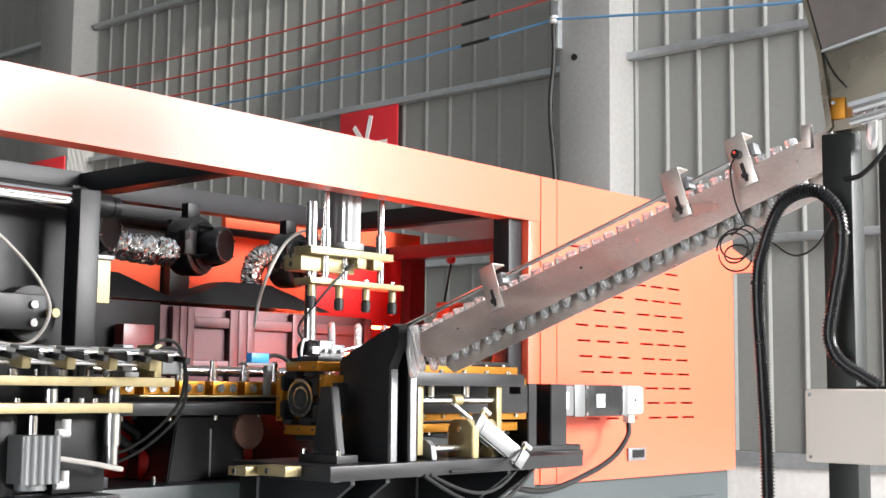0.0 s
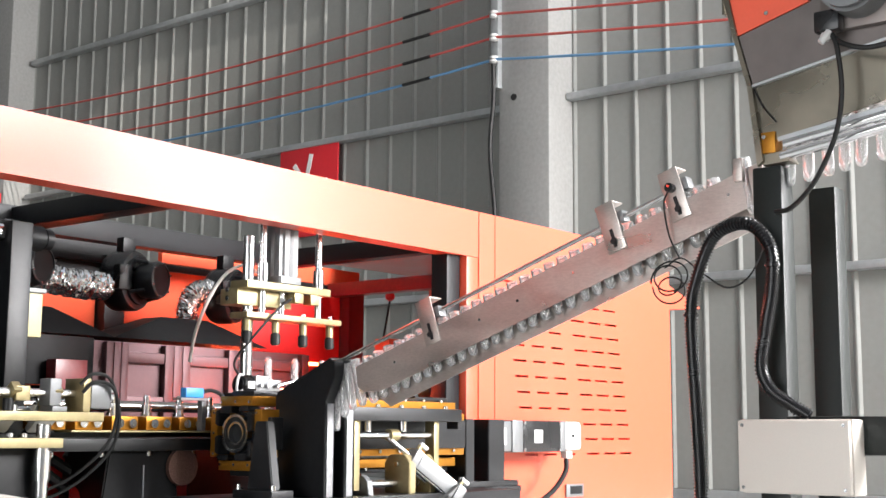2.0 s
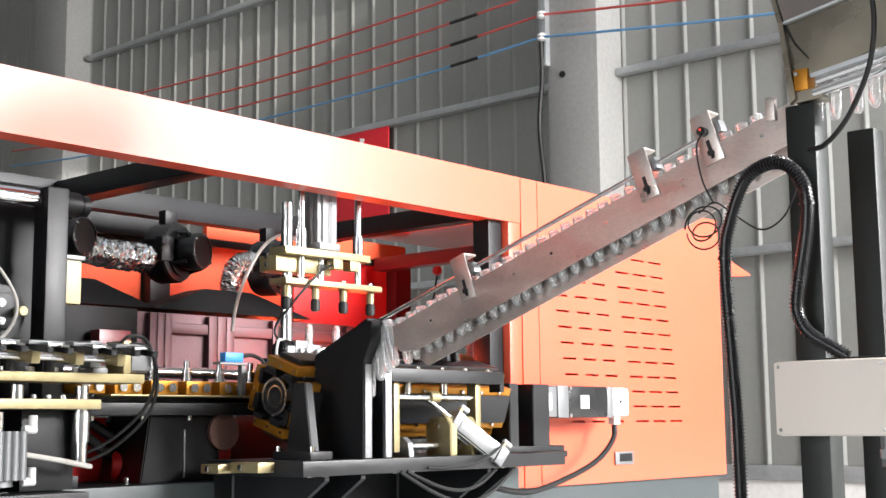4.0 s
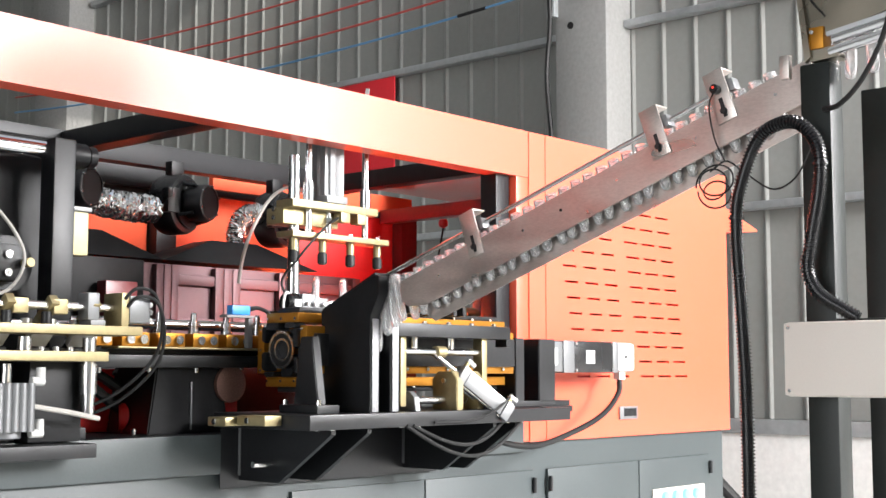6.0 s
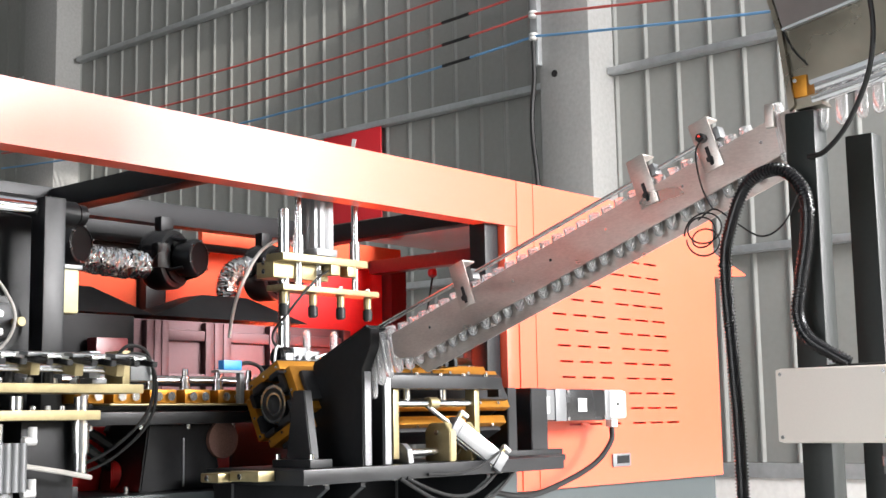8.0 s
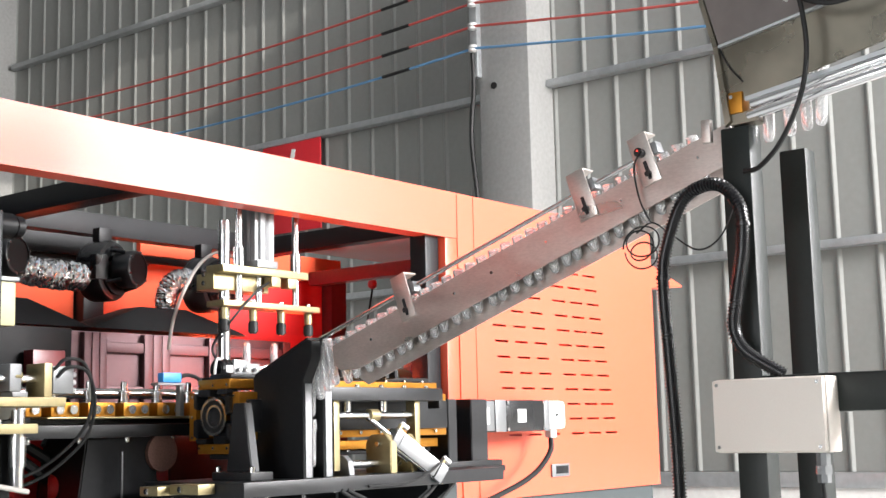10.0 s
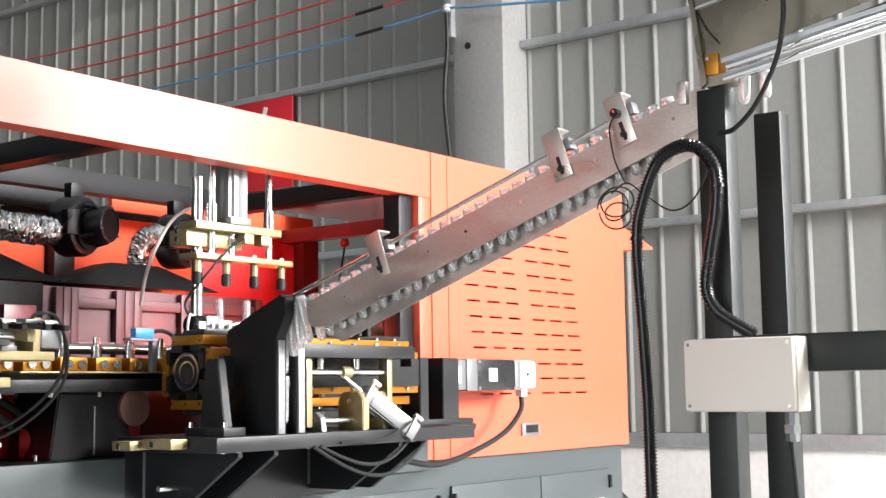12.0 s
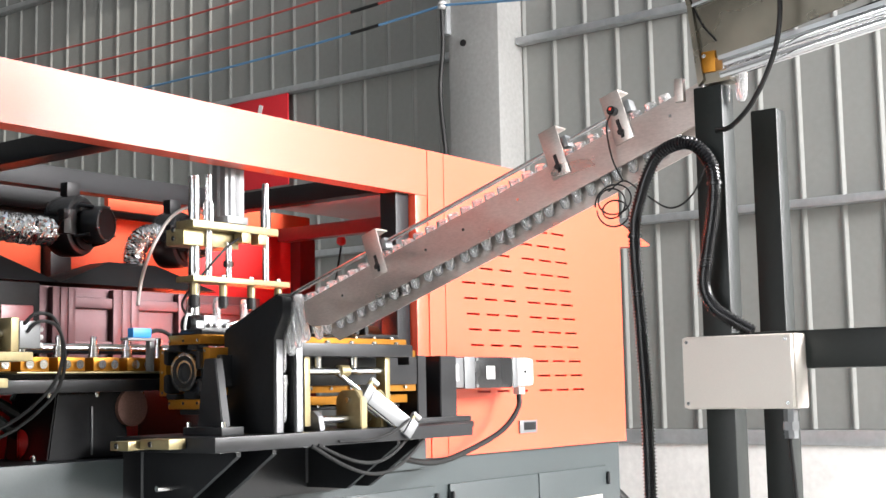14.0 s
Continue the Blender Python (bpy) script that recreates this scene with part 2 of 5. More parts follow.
def hall():
    single("floor", add_box(B(), -9.2, 3.6, -7.2, 12.2, -0.2, 0), FLOORMAT, "grey worn concrete factory floor", "floor", kind="structure")
    end = single("wall_east", add_box(add_box(add_box(add_box(B(), WX + 0.012, WX + 0.22, -3.25, 12.2, 0.836, 7.0), WX + 0.012, WX + 0.22, -7.2, -6.75, 0.836, 7.0), WX + 0.012, WX + 0.22, -6.75, -3.25, 4.35, 7.0), WX + 0.012, WX + 0.22, -6.75, -3.25, 0.836, 0.87), CLADDING, "grey ribbed steel cladding of the hall's end wall", "wall", kind="structure")
    # each sheet is four ribs wide
    bm = B()
    w = RIB * 4
    for k in range(4):
        y = k * RIB
        add_prism(bm, [(WX + 0.012, y), (WX + 0.012, y + RIB), (WX + 0.008, y + RIB), (WX + 0.008, y + 0.038), (WX - 0.002, y + 0.023), (WX - 0.002, y + 0.015), (WX + 0.008, y)], "z", 0.908, 6.98)
    me = mesh_of("cladding_sheet", bm, CLADDING, False)
    for i in range(19):
        ob = new("cladding_sheet", me)
        ob.location = (0, -0.0175 + (i - 4) * w, 0)
        ob.parent = end
    low = add_box(B(), WX - 0.06, WX + 0.2, -7.2, 12.2, 0, 0.834, 0.006)
    single("wall_east_plinth", low, PLASTER, "pale rendered low wall under the cladding", "wall", kind="structure")
    sill = add_box(B(), WX - 0.075, WX + 0.01, -7.2, 12.2, 0.8345, 0.905, 0.004)
    single("trim_plinth", sill, GALV, "grey steel angle along the top of the plinth", "trim", kind="structure")
    for z in (2.0, 3.10, 4.25):
        girt = B()
        for y0, y1 in ((-3.2, 1.822), (2.178, 7.2), (7.8, 12.2)):
            add_box(girt, WX - 0.075, WX - 0.0025, y0, y1, z - 0.02, z + 0.022, 0.01)
        single("trim_girt", girt, GALV, "galvanised horizontal wall girt", "trim", kind="structure")
    for y0, y1 in ((1.825, 2.175), (7.25, 7.75)):
        bm = add_box(B(), WX - 0.24, WX + 0.02, y0, y1, 0, 7, 0.012)
        single("column", bm, CONCRETE, "grey concrete hall column with a bolt hole", "column", kind="structure")
    # bolt hole drawn as a raised black disc, its shade in the colour
    hole = add_rod(B(), (WX - 0.246, 2.066, 3.10), (WX - 0.238, 2.066, 3.10), 0.02)
    single("column_hole", hole, RUBBER, "dark disc standing for the column's bolt hole", "bolt")
    # remaining walls and roof, unseen, with openings added for the daylight lamps
    south = B()
    for x0, x1, z0, z1 in ((-9.2, -0.6, 0, 7), (3.0, 3.6, 0, 7), (-0.6, 3.0, 4.5, 7), (-0.6, 3.0, 0, 0.3)):
        add_box(south, x0, x1, -7.2, -7.0, z0, z1)
    single("wall_south", south, CLADDING, "grey sheet wall with a tall doorway", "wall", kind="structure")
    single("wall_north", add_box(B(), -9.2, 3.6, 12.0, 12.2, 0, 7), CLADDING, "grey sheet wall of the hall", "wall", kind="structure")
    west = B()
    for y0, y1, z0, z1 in ((-7.2, -4, 0, 7), (1, 12.2, 0, 7), (-4, 1, 4.9, 7), (-4, 1, 0, 0.3)):
        add_box(west, -9.2, -9.0, y0, y1, z0, z1)
    single("wall_west", west, CLADDING, "grey sheet wall with a wide opening added for a lamp", "wall", kind="structure")
    roof = B()
    for x0, x1, y0, y1 in ((-9.2, 3.6, -7.2, -2.2), (-9.2, 3.6, 0.2, 12.2), (-9.2, -6, -2.2, 0.2), (3.0, 3.6, -2.2, 0.2)):
        add_box(roof, x0, x1, y0, y1, 7.0, 7.15)
    single("ceiling", roof, ROOFMAT, "grey sheet roof with a long opening added for a lamp", "ceiling", kind="structure")


hall()


def wall_fittings():
    sign = thing("wall_sign", "red banner sign with white strokes on the cladding", "sign", (WX - 0.05, 3.894, 2.815))
    boxpart("board", (-0.012, 0.0, -0.27, 0.27, -0.34, 0.28), SIGNRED, sign)
    for y, z, w, h, a in ((0.095, 0.11, 0.035, 0.12, -38), (-0.005, 0.12, 0.035, 0.2, 14), (-0.06, 0.02, 0.24, 0.036, 0), (0.06, -0.07, 0.035, 0.22, 22), (-0.165, -0.07, 0.036, 0.18, 0), (-0.06, -0.07, 0.035, 0.09, -30)):
        bm = add_box(B(), -0.016, -0.0125, -w / 2, w / 2, -h / 2, h / 2)
        bmesh.ops.transform(bm, matrix=pose(0, y, z, a), verts=bm.verts)
        part("stroke", bm, CHARWHITE, sign)
    sign2 = thing("wall_sign", "red banner sign half hidden by the machine", "sign", (WX - 0.05, 7.5, 2.85))
    boxpart("board", (-0.25, -0.238, -0.3, 0.3, -0.3, 0.25), SIGNRED, sign2)
    # mains wires on insulators
    rack = thing("insulator_rack", "white porcelain insulators on a bracket on the column", "insulator", (WX - 0.26, 2.172, 3.323))
    boxpart("bracket", (-0.02, 0.02, -0.02, 0.03, -0.16, 0.5), GALV, rack)
    for z in (0.425, 0.271, 0.132, 0.0):
        part("insulator", add_lathe(B(), [(0.014, -0.022), (0.027, -0.014), (0.027, -0.003), (0.017, 0), (0.027, 0.006), (0.023, 0.02), (0.012, 0.025)], Matrix.Translation((-0.045, -0.01, z)), 16), WHITE, rack)
    for z, m, name in ((3.748, REDWIRE, "red_wire"), (3.594, REDWIRE, "red_wire"), (3.455, REDWIRE, "red_wire"), (3.323, BLUEWIRE, "blue_wire")):
        x = WX - 0.31
        pts = [(x, 2.15 + 5.8 * k / 24, z + 0.06 * (k / 24) - 0.42 * (k / 24) * (1 - k / 24)) for k in range(25)]
        pts2 = [(x, 2.15 - 5 * k / 16, z - 0.145 * (5 * k / 16) + 0.012 * (5 * k / 16) ** 2) for k in range(17)]
        wire = single(name, add_tube(B(), pts[::-1] + pts2[1:], 0.0075, 6), m, "mains wire strung along the hall wall", "wire", group="mains wires")
        part("splice", add_tube(B(), [Vector(pts[2]).lerp(Vector(pts[3]), f) for f in (0.0, 0.45, 0.9)], 0.0105, 8), RUBBER, wire, "black taped splice")
    down = smooth_path([(WX - 0.3, 2.17, 3.31), (WX - 0.27, 2.19, 3.1), (WX - 0.262, 2.22, 2.8), (WX - 0.262, 2.18, 2.3), (WX - 0.262, 2.2, 1.5), (WX - 0.262, 2.19, 0.01)])
    single("black_cable", add_tube(B(), down, 0.014, 8), RUBBER, "black cable running down beside the column", "cable")


wall_fittings()


# ---- machine housing ----
def machine_base():
    base = thing("moulding_machine", "bright orange blow moulding machine on a grey-green base cabinet", "machine", (0, 0, 0))
    boxpart("body", (-3.2, 1.045, 0.012, 1.05, 0.10, 0.965), GREYGREEN, base, 0.004)
    boxpart("plinth", (-3.15, 1.0, 0.05, 1.0, 0, 0.10), BLACK, base)
    boxpart("bed", (-3.2, -0.03, 0.014, 1.05, 0.966, 1.012), BLACK, base, 0.003)
    boxpart("front_rail", (-3.2, -0.03, -0.004, 0.013, 0.93, 1.012), GREYGREEN, base, 0.003)
    for x0, x1 in ((-0.845, -0.415), (-0.41, 0.02), (0.084, 0.53), (0.535, 0.945)):
        d = part("door", add_box(B(), x0, x1, 0.002, 0.0115, 0.16, 0.88, 0.003), GREYGREEN, base)
        hx = x1 - 0.004 if x0 in (0.535, -0.41) else x0 + 0.004
        for z in (0.84, 0.3):
            part("hinge", add_rod(B(), (hx, -0.004, z - 0.02), (hx, -0.004, z + 0.02), 0.006, None, 10), BLACKOX, d)
    panel = part("button_panel", add_box(B(), 0.60, 0.90, -0.004, 0.0018, 0.70, 0.79, 0.002), WHITEBOX, base, "grey button panel")
    for k in range(4):
        rodpart("button", (0.66 + k * 0.06, -0.004, 0.765), (0.66 + k * 0.06, -0.016, 0.765), 0.016, GREENLED, panel, label="glowing green push button")
    # the frame of the working space
    boxpart("corner_post", (-0.115, -0.06, 0.02, 0.075, 1.012, 1.70), FRAMEBLACK, base)
    boxpart("rear_beam", (-3.2, 0.046, 0.75, 0.80, 1.70, 1.76), FRAMEBLACK, base)
    boxpart("side_beam", (-0.005, 0.045, 0.071, 0.7495, 1.702, 1.756), FRAMEBLACK, base)
    boxpart("cross_beam", (-0.98, -0.92, 0.06, 0.75, 1.70, 1.755), FRAMEBLACK, base)
    boxpart("cross_beam", (-1.62, -1.56, 0.06, 0.75, 1.70, 1.755), FRAMEBLACK, base)
    boxpart("rear_post", (0.508, 0.585, 0.96, 1.02, 1.012, 1.675), DARKMAROON, base)
    boxpart("rear_post", (-0.53, -0.46, 0.96, 1.04, 1.012, 1.6995), FRAMEBLACK, base)
    boxpart("rear_lower_beam", (0.40, 0.45, 0.30, 0.965, 1.655, 1.70), DARKMAROON, base)
    return base


MACHINE = machine_base()


def housing():
    h = MACHINE
    bm = add_prism(B(), [(0, 1.672), (0, 1.80), (0.06, 1.80), (0.06, 1.79), (0.012, 1.79), (0.012, 1.682), (0.06, 1.682), (0.06, 1.672)], "x", -3.2, -0.002, 0.0)
    part("top_beam", bm, ORANGE, h)
    boxpart("jamb", (-0.054, -0.002, 0.0, 0.07, 0.956, 1.6715), ORANGE, h, 0.003)
    # slotted front sheet
    slots_u = [(0.188 + c * 0.099, 0.063) for c in range(3)] + [(0.515 + c * 0.0965, 0.070) for c in range(3)]
    us = [0.0, 0.075]
    for u, w in slots_u:
        us += [u, u + w]
    us += [1.075]
    zs = [0.955]
    for r in range(12):
        z = 1.127 + r * 0.0445
        zs += [z, z + 0.006]
    zs += [1.80]
    bm = B()
    grid = {}
    for yy in (0.0, 0.004):
        for i, u in enumerate(us):
            for j, z in enumerate(zs):
                # each row of slots stands a little further along than the one above
                lean = 0.0 if i < 2 or i == len(us) - 1 else 0.0315 - 0.0092 * max(0, min(11, (j - 1) // 2))
                grid[yy, i, j] = bm.verts.new((u + lean, yy, z))
    hole = set()
    for i in range(len(us) - 1):
        for j in range(len(zs) - 1):
            is_slot = j % 2 == 1 and i >= 2 and i % 2 == 0 and us[i] in [s[0] for s in slots_u]
            if is_slot:
                hole.add((i, j))
    for i in range(len(us) - 1):
        for j in range(len(zs) - 1):
            q = [(i, j), (i + 1, j), (i + 1, j + 1), (i, j + 1)]
            if (i, j) in hole:
                for (a, b), (c, d) in zip(q, q[1:] + q[:1]):
                    bm.faces.new((grid[0.0, a, b], grid[0.0, c, d], grid[0.004, c, d], grid[0.004, a, b]))
                continue
            bm.faces.new([grid[0.0, a, b] for a, b in q])
            bm.faces.new([grid[0.004, a, b] for a, b in q][::-1])
    part("front_panel", bm, ORANGE, h, "orange panel with rows of vent slots", smooth=False)
    boxpart("seam_strip", (0.074, 0.079, -0.002, -0.0003, 0.957, 1.799), ORANGE, h, 0.0)
    boxpart("seam_strip", (-0.001, 0.003, -0.002, -0.0003, 0.957, 1.799), ORANGE, h, 0.0)
    boxpart("end_panel", (1.058, 1.0745, 0.0045, 1.05, 0.955, 1.80), ORANGE, h, 0.003)
    boxpart("top_panel", (0.46, 1.0575, 0.0045, 1.05, 1.785, 1.799), ORANGE, h, 0.003)
    boxpart("inner_liner", (0.02, 1.03, 0.03, 0.04, 0.96, 1.78), RED, h, 0)
    boxpart("side_liner", (0.0, 0.012, 0.08, 0.15, 0.97, 1.70), BLACK, h, 0)
    latch = part("latch", add_box(B(), 0.424, 0.518, -0.006, -0.0003, 1.004, 1.042, 0.002), ALU, h, "chrome recessed latch")
    # no hollow here: a raised black plate gives the recess its dark
    boxpart("recess_shade", (0.444, 0.508, -0.0075, -0.0055, 1.013, 1.036), BLACK, latch)
    # small awning on the end of the housing
    bm = add_prism(B(), [(1.0755, 1.612), (1.31, 1.632), (1.31, 1.638), (1.0755, 1.70)], "y", 0.01, 0.5)
    part("awning", bm, ORANGE, h)
    # rear walls in red and orange, colours that hold the dim reddish light inside
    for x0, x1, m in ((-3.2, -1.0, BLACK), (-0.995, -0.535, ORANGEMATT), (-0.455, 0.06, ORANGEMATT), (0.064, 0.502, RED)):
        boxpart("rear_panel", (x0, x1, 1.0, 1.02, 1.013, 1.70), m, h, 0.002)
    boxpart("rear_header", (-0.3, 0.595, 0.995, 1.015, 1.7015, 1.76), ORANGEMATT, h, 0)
    boxpart("rear_upper_panel", (-3.2, -0.47, 0.986, 0.996, 1.60, 1.785), BLACK, h, 0)
    # unseen black panel added to block lamp light from the left bay
    boxpart("shade_panel", (-1.80, -1.78, 0.02, 0.99, 1.013, 1.67), BLACK, h, 0)
    boxpart("rear_rail", (-3.2, 0.595, 0.97, 0.985, 1.675, 1.695), BLACK, h, 0.001)
    return h


housing()

# ---- preform feed: stand, chute, hopper ----
def stand():
    st = thing("feeder_stand", "dark green painted square-tube stand on the floor", "stand", (-0.904, -1.243, 0))
    for x0, y0, top in ((0.0, -0.05, 1.622), (0.29, 0.028 - 0.05, 1.635), (0.0, -0.62, 1.628), (0.29, -0.6, 1.635)):
        p = part("post", add_box(B(), x0, x0 + 0.045, y0, y0 + 0.05, 0, top, 0.004), GREENBLACK, st)
    boxpart("cross_bar", (-0.012, 0.035, -0.61, -0.0505, 1.164, 1.222), GREENBLACK, st, 0.004)
    boxpart("foot_bar", (0.0, 0.045, -0.56, -0.0505, 0.15, 0.2), GREENBLACK, st, 0.004)
    boxpart("tie_bar", (0.0455, 0.2895, -0.045, -0.005, 0.35, 0.40), GREENBLACK, st, 0.004)
    return st


stand()


def control_box():
    b = thing("junction_box", "light grey steel junction box with corner screws on the stand", "control box", (-0.957, -1.326, 1.161))
    boxpart("body", (0.0, 0.047, -0.09, 0.09, -0.056, 0.056), WHITEBOX, b, 0.004)
    boxpart("lid", (-0.012, -0.0005, -0.088, 0.088, -0.054, 0.054), WHITEBOX, b, 0.003)
    for y in (-0.08, 0.08):
        for z in (-0.047, 0.047):
            bolt(b, (-0.0122, y, z), "-x", 0.0028, 0.0015, name="screw")
    g = part("cable_gland", add_rod(B(), (0.02, -0.07, -0.054), (0.02, -0.07, -0.10), 0.011, None, 8), ALU, b)
    part("gland_nut", add_rod(B(), (0.02, -0.07, -0.075), (0.02, -0.07, -0.088), 0.0125, None, 6), ALU, g)
    return b


control_box()

CHX = -0.865       # visible face of the chute


def chute_point(s):
    """Top edge of the chute's side rail, s from its low end (0) to the post (1)."""
    return -0.341 - s * 0.885, 1.324 + 0.312 * s


def preform_mesh():
    """A clear bottle preform, neck at the top, hanging by its flange; its origin is at the flange."""
    prof = [(0.0004, -0.0805), (0.0035, -0.0799), (0.0065, -0.0780), (0.0085, -0.0745), (0.0093, -0.070), (0.0097, -0.012), (0.0105, -0.002), (0.0138, -0.0015), (0.0138, 0.001), (0.011, 0.0015), (0.011, 0.004), (0.0122, 0.005), (0.0122, 0.008), (0.0108, 0.009), (0.0108, 0.011), (0.012, 0.012), (0.0108, 0.014), (0.0108, 0.018), (0.0085, 0.018), (0.0068, -0.012), (0.0066, -0.062), (0.0004, -0.0755)]
    return mesh_of("preform", add_lathe(B(), prof, seg=14), CLEAR)


PREFORM = preform_mesh()


def chute():
    c = thing("preform_chute", "sloping stainless steel chute carrying clear preforms", "chute", (0, 0, 0))
    for name, x0, x1, deep in (("near_rail", CHX, CHX + 0.003, 0.073), ("far_rail", CHX + 0.030, CHX + 0.033, 0.104)):
        y0, z0 = chute_point(0)
        y1, z1 = chute_point(1.02)
        out = [(y0, z0), (y1, z1), (y1, z1 - deep + 0.006), (y0 - 0.07, z0 + 0.024 - deep), (y0 - 0.022, z0 - 0.050), (y0 - 0.006, z0 - 0.040)]
        part(name, add_prism(B(), out, "x", x0, x1), BRUSHED, c, smooth=False)
    for s in (0.12, 0.36, 0.46, 0.6, 0.78, 0.95):
        y, z = chute_point(s)
        rodpart("spacer", (CHX - 0.0015, y, z - 0.03), (CHX + 0.0355, y, z - 0.03), 0.0028, BLACKOX if s == 0.46 else STEEL, c, 0)
    # rod that keeps the preforms down, on slotted angle brackets
    ra, rb = chute_point(-0.12), chute_point(0.84)
    rodpart("guide_rod", (CHX + 0.014, ra[0], ra[1] + 0.035), (CHX + 0.014, rb[0], rb[1] + 0.030), 0.0045, STEEL, c, 0.001)
    for s in (0.2237, 0.697, 0.842):
        y, z = chute_point(s)
        turn = Matrix.Translation((0, y, z)) @ pose(0, 0, 0, -19)
        br = B()
        add_box(br, CHX - 0.0036, CHX - 0.0006, -0.019, 0.019, -0.030, 0.062, 0.001)
        add_box(br, CHX - 0.0006, CHX + 0.034, -0.019, 0.019, 0.059, 0.062, 0.0008)
        bmesh.ops.transform(br, matrix=turn, verts=br.verts)
        b = part("bracket", br, BRUSHED, c, "slotted stainless angle bracket")
        # the slot's shade, put on as a thin dark plate
        sl = add_prism(B(), [(-0.0035, -0.022), (0.0035, -0.022), (0.0035, 0.012), (-0.0035, 0.012)], "x", CHX - 0.0042, CHX - 0.0037)
        bmesh.ops.transform(sl, matrix=turn, verts=sl.verts)
        part("slot_shade", sl, BLACKOX, b)
        sc = add_rod(B(), (CHX - 0.010, 0, -0.012), (CHX - 0.004, 0, -0.012), 0.0062, None, 6, 0.001)
        bmesh.ops.transform(sc, matrix=turn, verts=sc.verts)
        part("screw", sc, BLACKOX, b)
        cl = add_box(B(), CHX + 0.004, CHX + 0.026, -0.028, -0.014, 0.018, 0.040, 0.002)
        bmesh.ops.transform(cl, matrix=turn, verts=cl.verts)
        part("rod_clamp", cl, ALU, b)
    return c


chute()


def hopper():
    h = thing("feed_hopper", "zinc-plated sheet hopper with an orange upper panel above the stand", "hopper", (-0.9, -1.237, 1.63))
    # lower side plate with its raking front edge
    part("side_plate", add_prism(B(), [(0.010, 0.215), (-0.012, 0.128), (-0.026, 0.03), (-0.055, 0.034), (-0.31, 0.09), (-0.62, 0.146), (-0.62, 0.55), (0.035, 0.55)], "x", -0.004, 0.0), ZINC, h)
    part("side_plate", add_prism(B(), [(0.035, 0.30), (-0.62, 0.42), (-0.62, 0.55), (0.035, 0.55)], "x", 0.28, 0.284), ZINC, h)
    part("front_plate", add_prism(B(), [(0.036, 0.26), (0.036, 0.55), (0.04, 0.55), (0.04, 0.26)], "x", -0.004, 0.284), ZINC, h)
    part("flange", add_prism(B(), [(0.010, 0.218), (-0.014, 0.125), (-0.030, 0.0), (-0.020, -0.008), (-0.006, 0.125), (0.018, 0.218), (0.05, 0.36), (0.05, 0.55), (0.04, 0.55), (0.04, 0.36)], "x", -0.014, -0.0045), ZINC, h)
    part("upper_plate", add_prism(B(), [(-0.014, 0.130), (-0.62, 0.236), (-0.62, 0.40), (-0.20, 0.31), (-0.115, 0.248), (0.008, 0.214)], "x", -0.0095, -0.0045), MAUVEZINC, h, "dull mauve-grey sheet")
    part("fold", add_prism(B(), [(-0.014, 0.124), (-0.62, 0.230), (-0.62, 0.2345), (-0.014, 0.1285)], "x", -0.012, -0.0045), GALV, h)
    part("orange_panel", add_prism(B(), [(0.009, 0.2155), (-0.114, 0.2495), (-0.10, 0.30), (-0.16, 0.55), (0.038, 0.55), (0.038, 0.36)], "x", -0.0105, -0.0045), ORANGE, h, "bright orange sheet panel")
    bolt(h, (-0.0106, -0.042, 0.244), "-x", 0.0035, 0.003)
    part("stay_wire", add_tube(B(), smooth_path([(-0.0065, -0.014, 0.124), (-0.0065, -0.030, 0.09), (-0.0065, -0.052, 0.062)]), 0.0014, 6), RUBBER, h)
    # black strip put along the dark gap between side plate and rails
    part("gap_strip", add_prism(B(), [(-0.055, 0.033), (-0.62, 0.145), (-0.62, 0.122), (-0.055, 0.034)], "x", 0.013, 0.016), RUBBER, h, "black strip along the gap above the rails")
    boxpart("mounting_block", (-0.010, 0.02, -0.050, -0.026, 0.012, 0.047), GOLD, h, 0.002)
    bolt(h, (-0.0102, -0.033, 0.038), "-x", 0.0035)
    part("foot_plate", add_prism(B(), [(-0.026, 0.011), (-0.062, 0.014), (-0.072, -0.004), (-0.026, -0.006)], "x", -0.006, 0.03), ZINC, h)
    boxpart("end_tab", (-0.02, -0.008, 0.004, 0.02, -0.030, 0.008), BRUSHED, h)
    # the two rollers and the rails that carry the preforms
    for a, b, r in (((0.003, -0.06, 0.026), (0.003, -0.62, 0.107), 0.0085), ((0.0, -0.055, 0.006), (0.0, -0.62, 0.087), 0.0085), ((0.046, -0.055, 0.026), (0.046, -0.62, 0.107), 0.009)):
        rodpart("rail", a, b, r, CHROME, h, 0.001)
    part("lip", add_prism(B(), [(-0.055, 0.029), (-0.62, 0.111), (-0.62, 0.118), (-0.055, 0.036)], "x", -0.010, -0.0065), GALV, h)
    # vibrator motor with its terminal block
    m = thing("hopper_motor", "grey finned motor with a black terminal block on the hopper", "motor", (-0.925, -1.44, 1.88))
    rodpart("body", (0.011, 0.0, 0.0), (-0.05, 0.0, 0.0), 0.05, ALU, m, 0.006, seg=28)
    fan_cover = part("fan_cover", add_ring(B(), (-0.058, 0, 0), (-0.0505, 0, 0), 0.046, 0.036), ALU, m)
    for r in (0.012, 0.022, 0.031):
        part("grille_ring", add_ring(B(), (-0.056, 0, 0), (-0.053, 0, 0), r, r - 0.003), ALU, fan_cover)
    boxpart("mounting_plate", (0.0, 0.0145, -0.075, 0.065, -0.062, 0.055), MAUVEZINC, m, 0.002)
    block = boxpart("terminal_block", (-0.026, -0.001, 0.026, 0.066, -0.068, -0.034), PLASTIC, m, 0.004, "black terminal block")
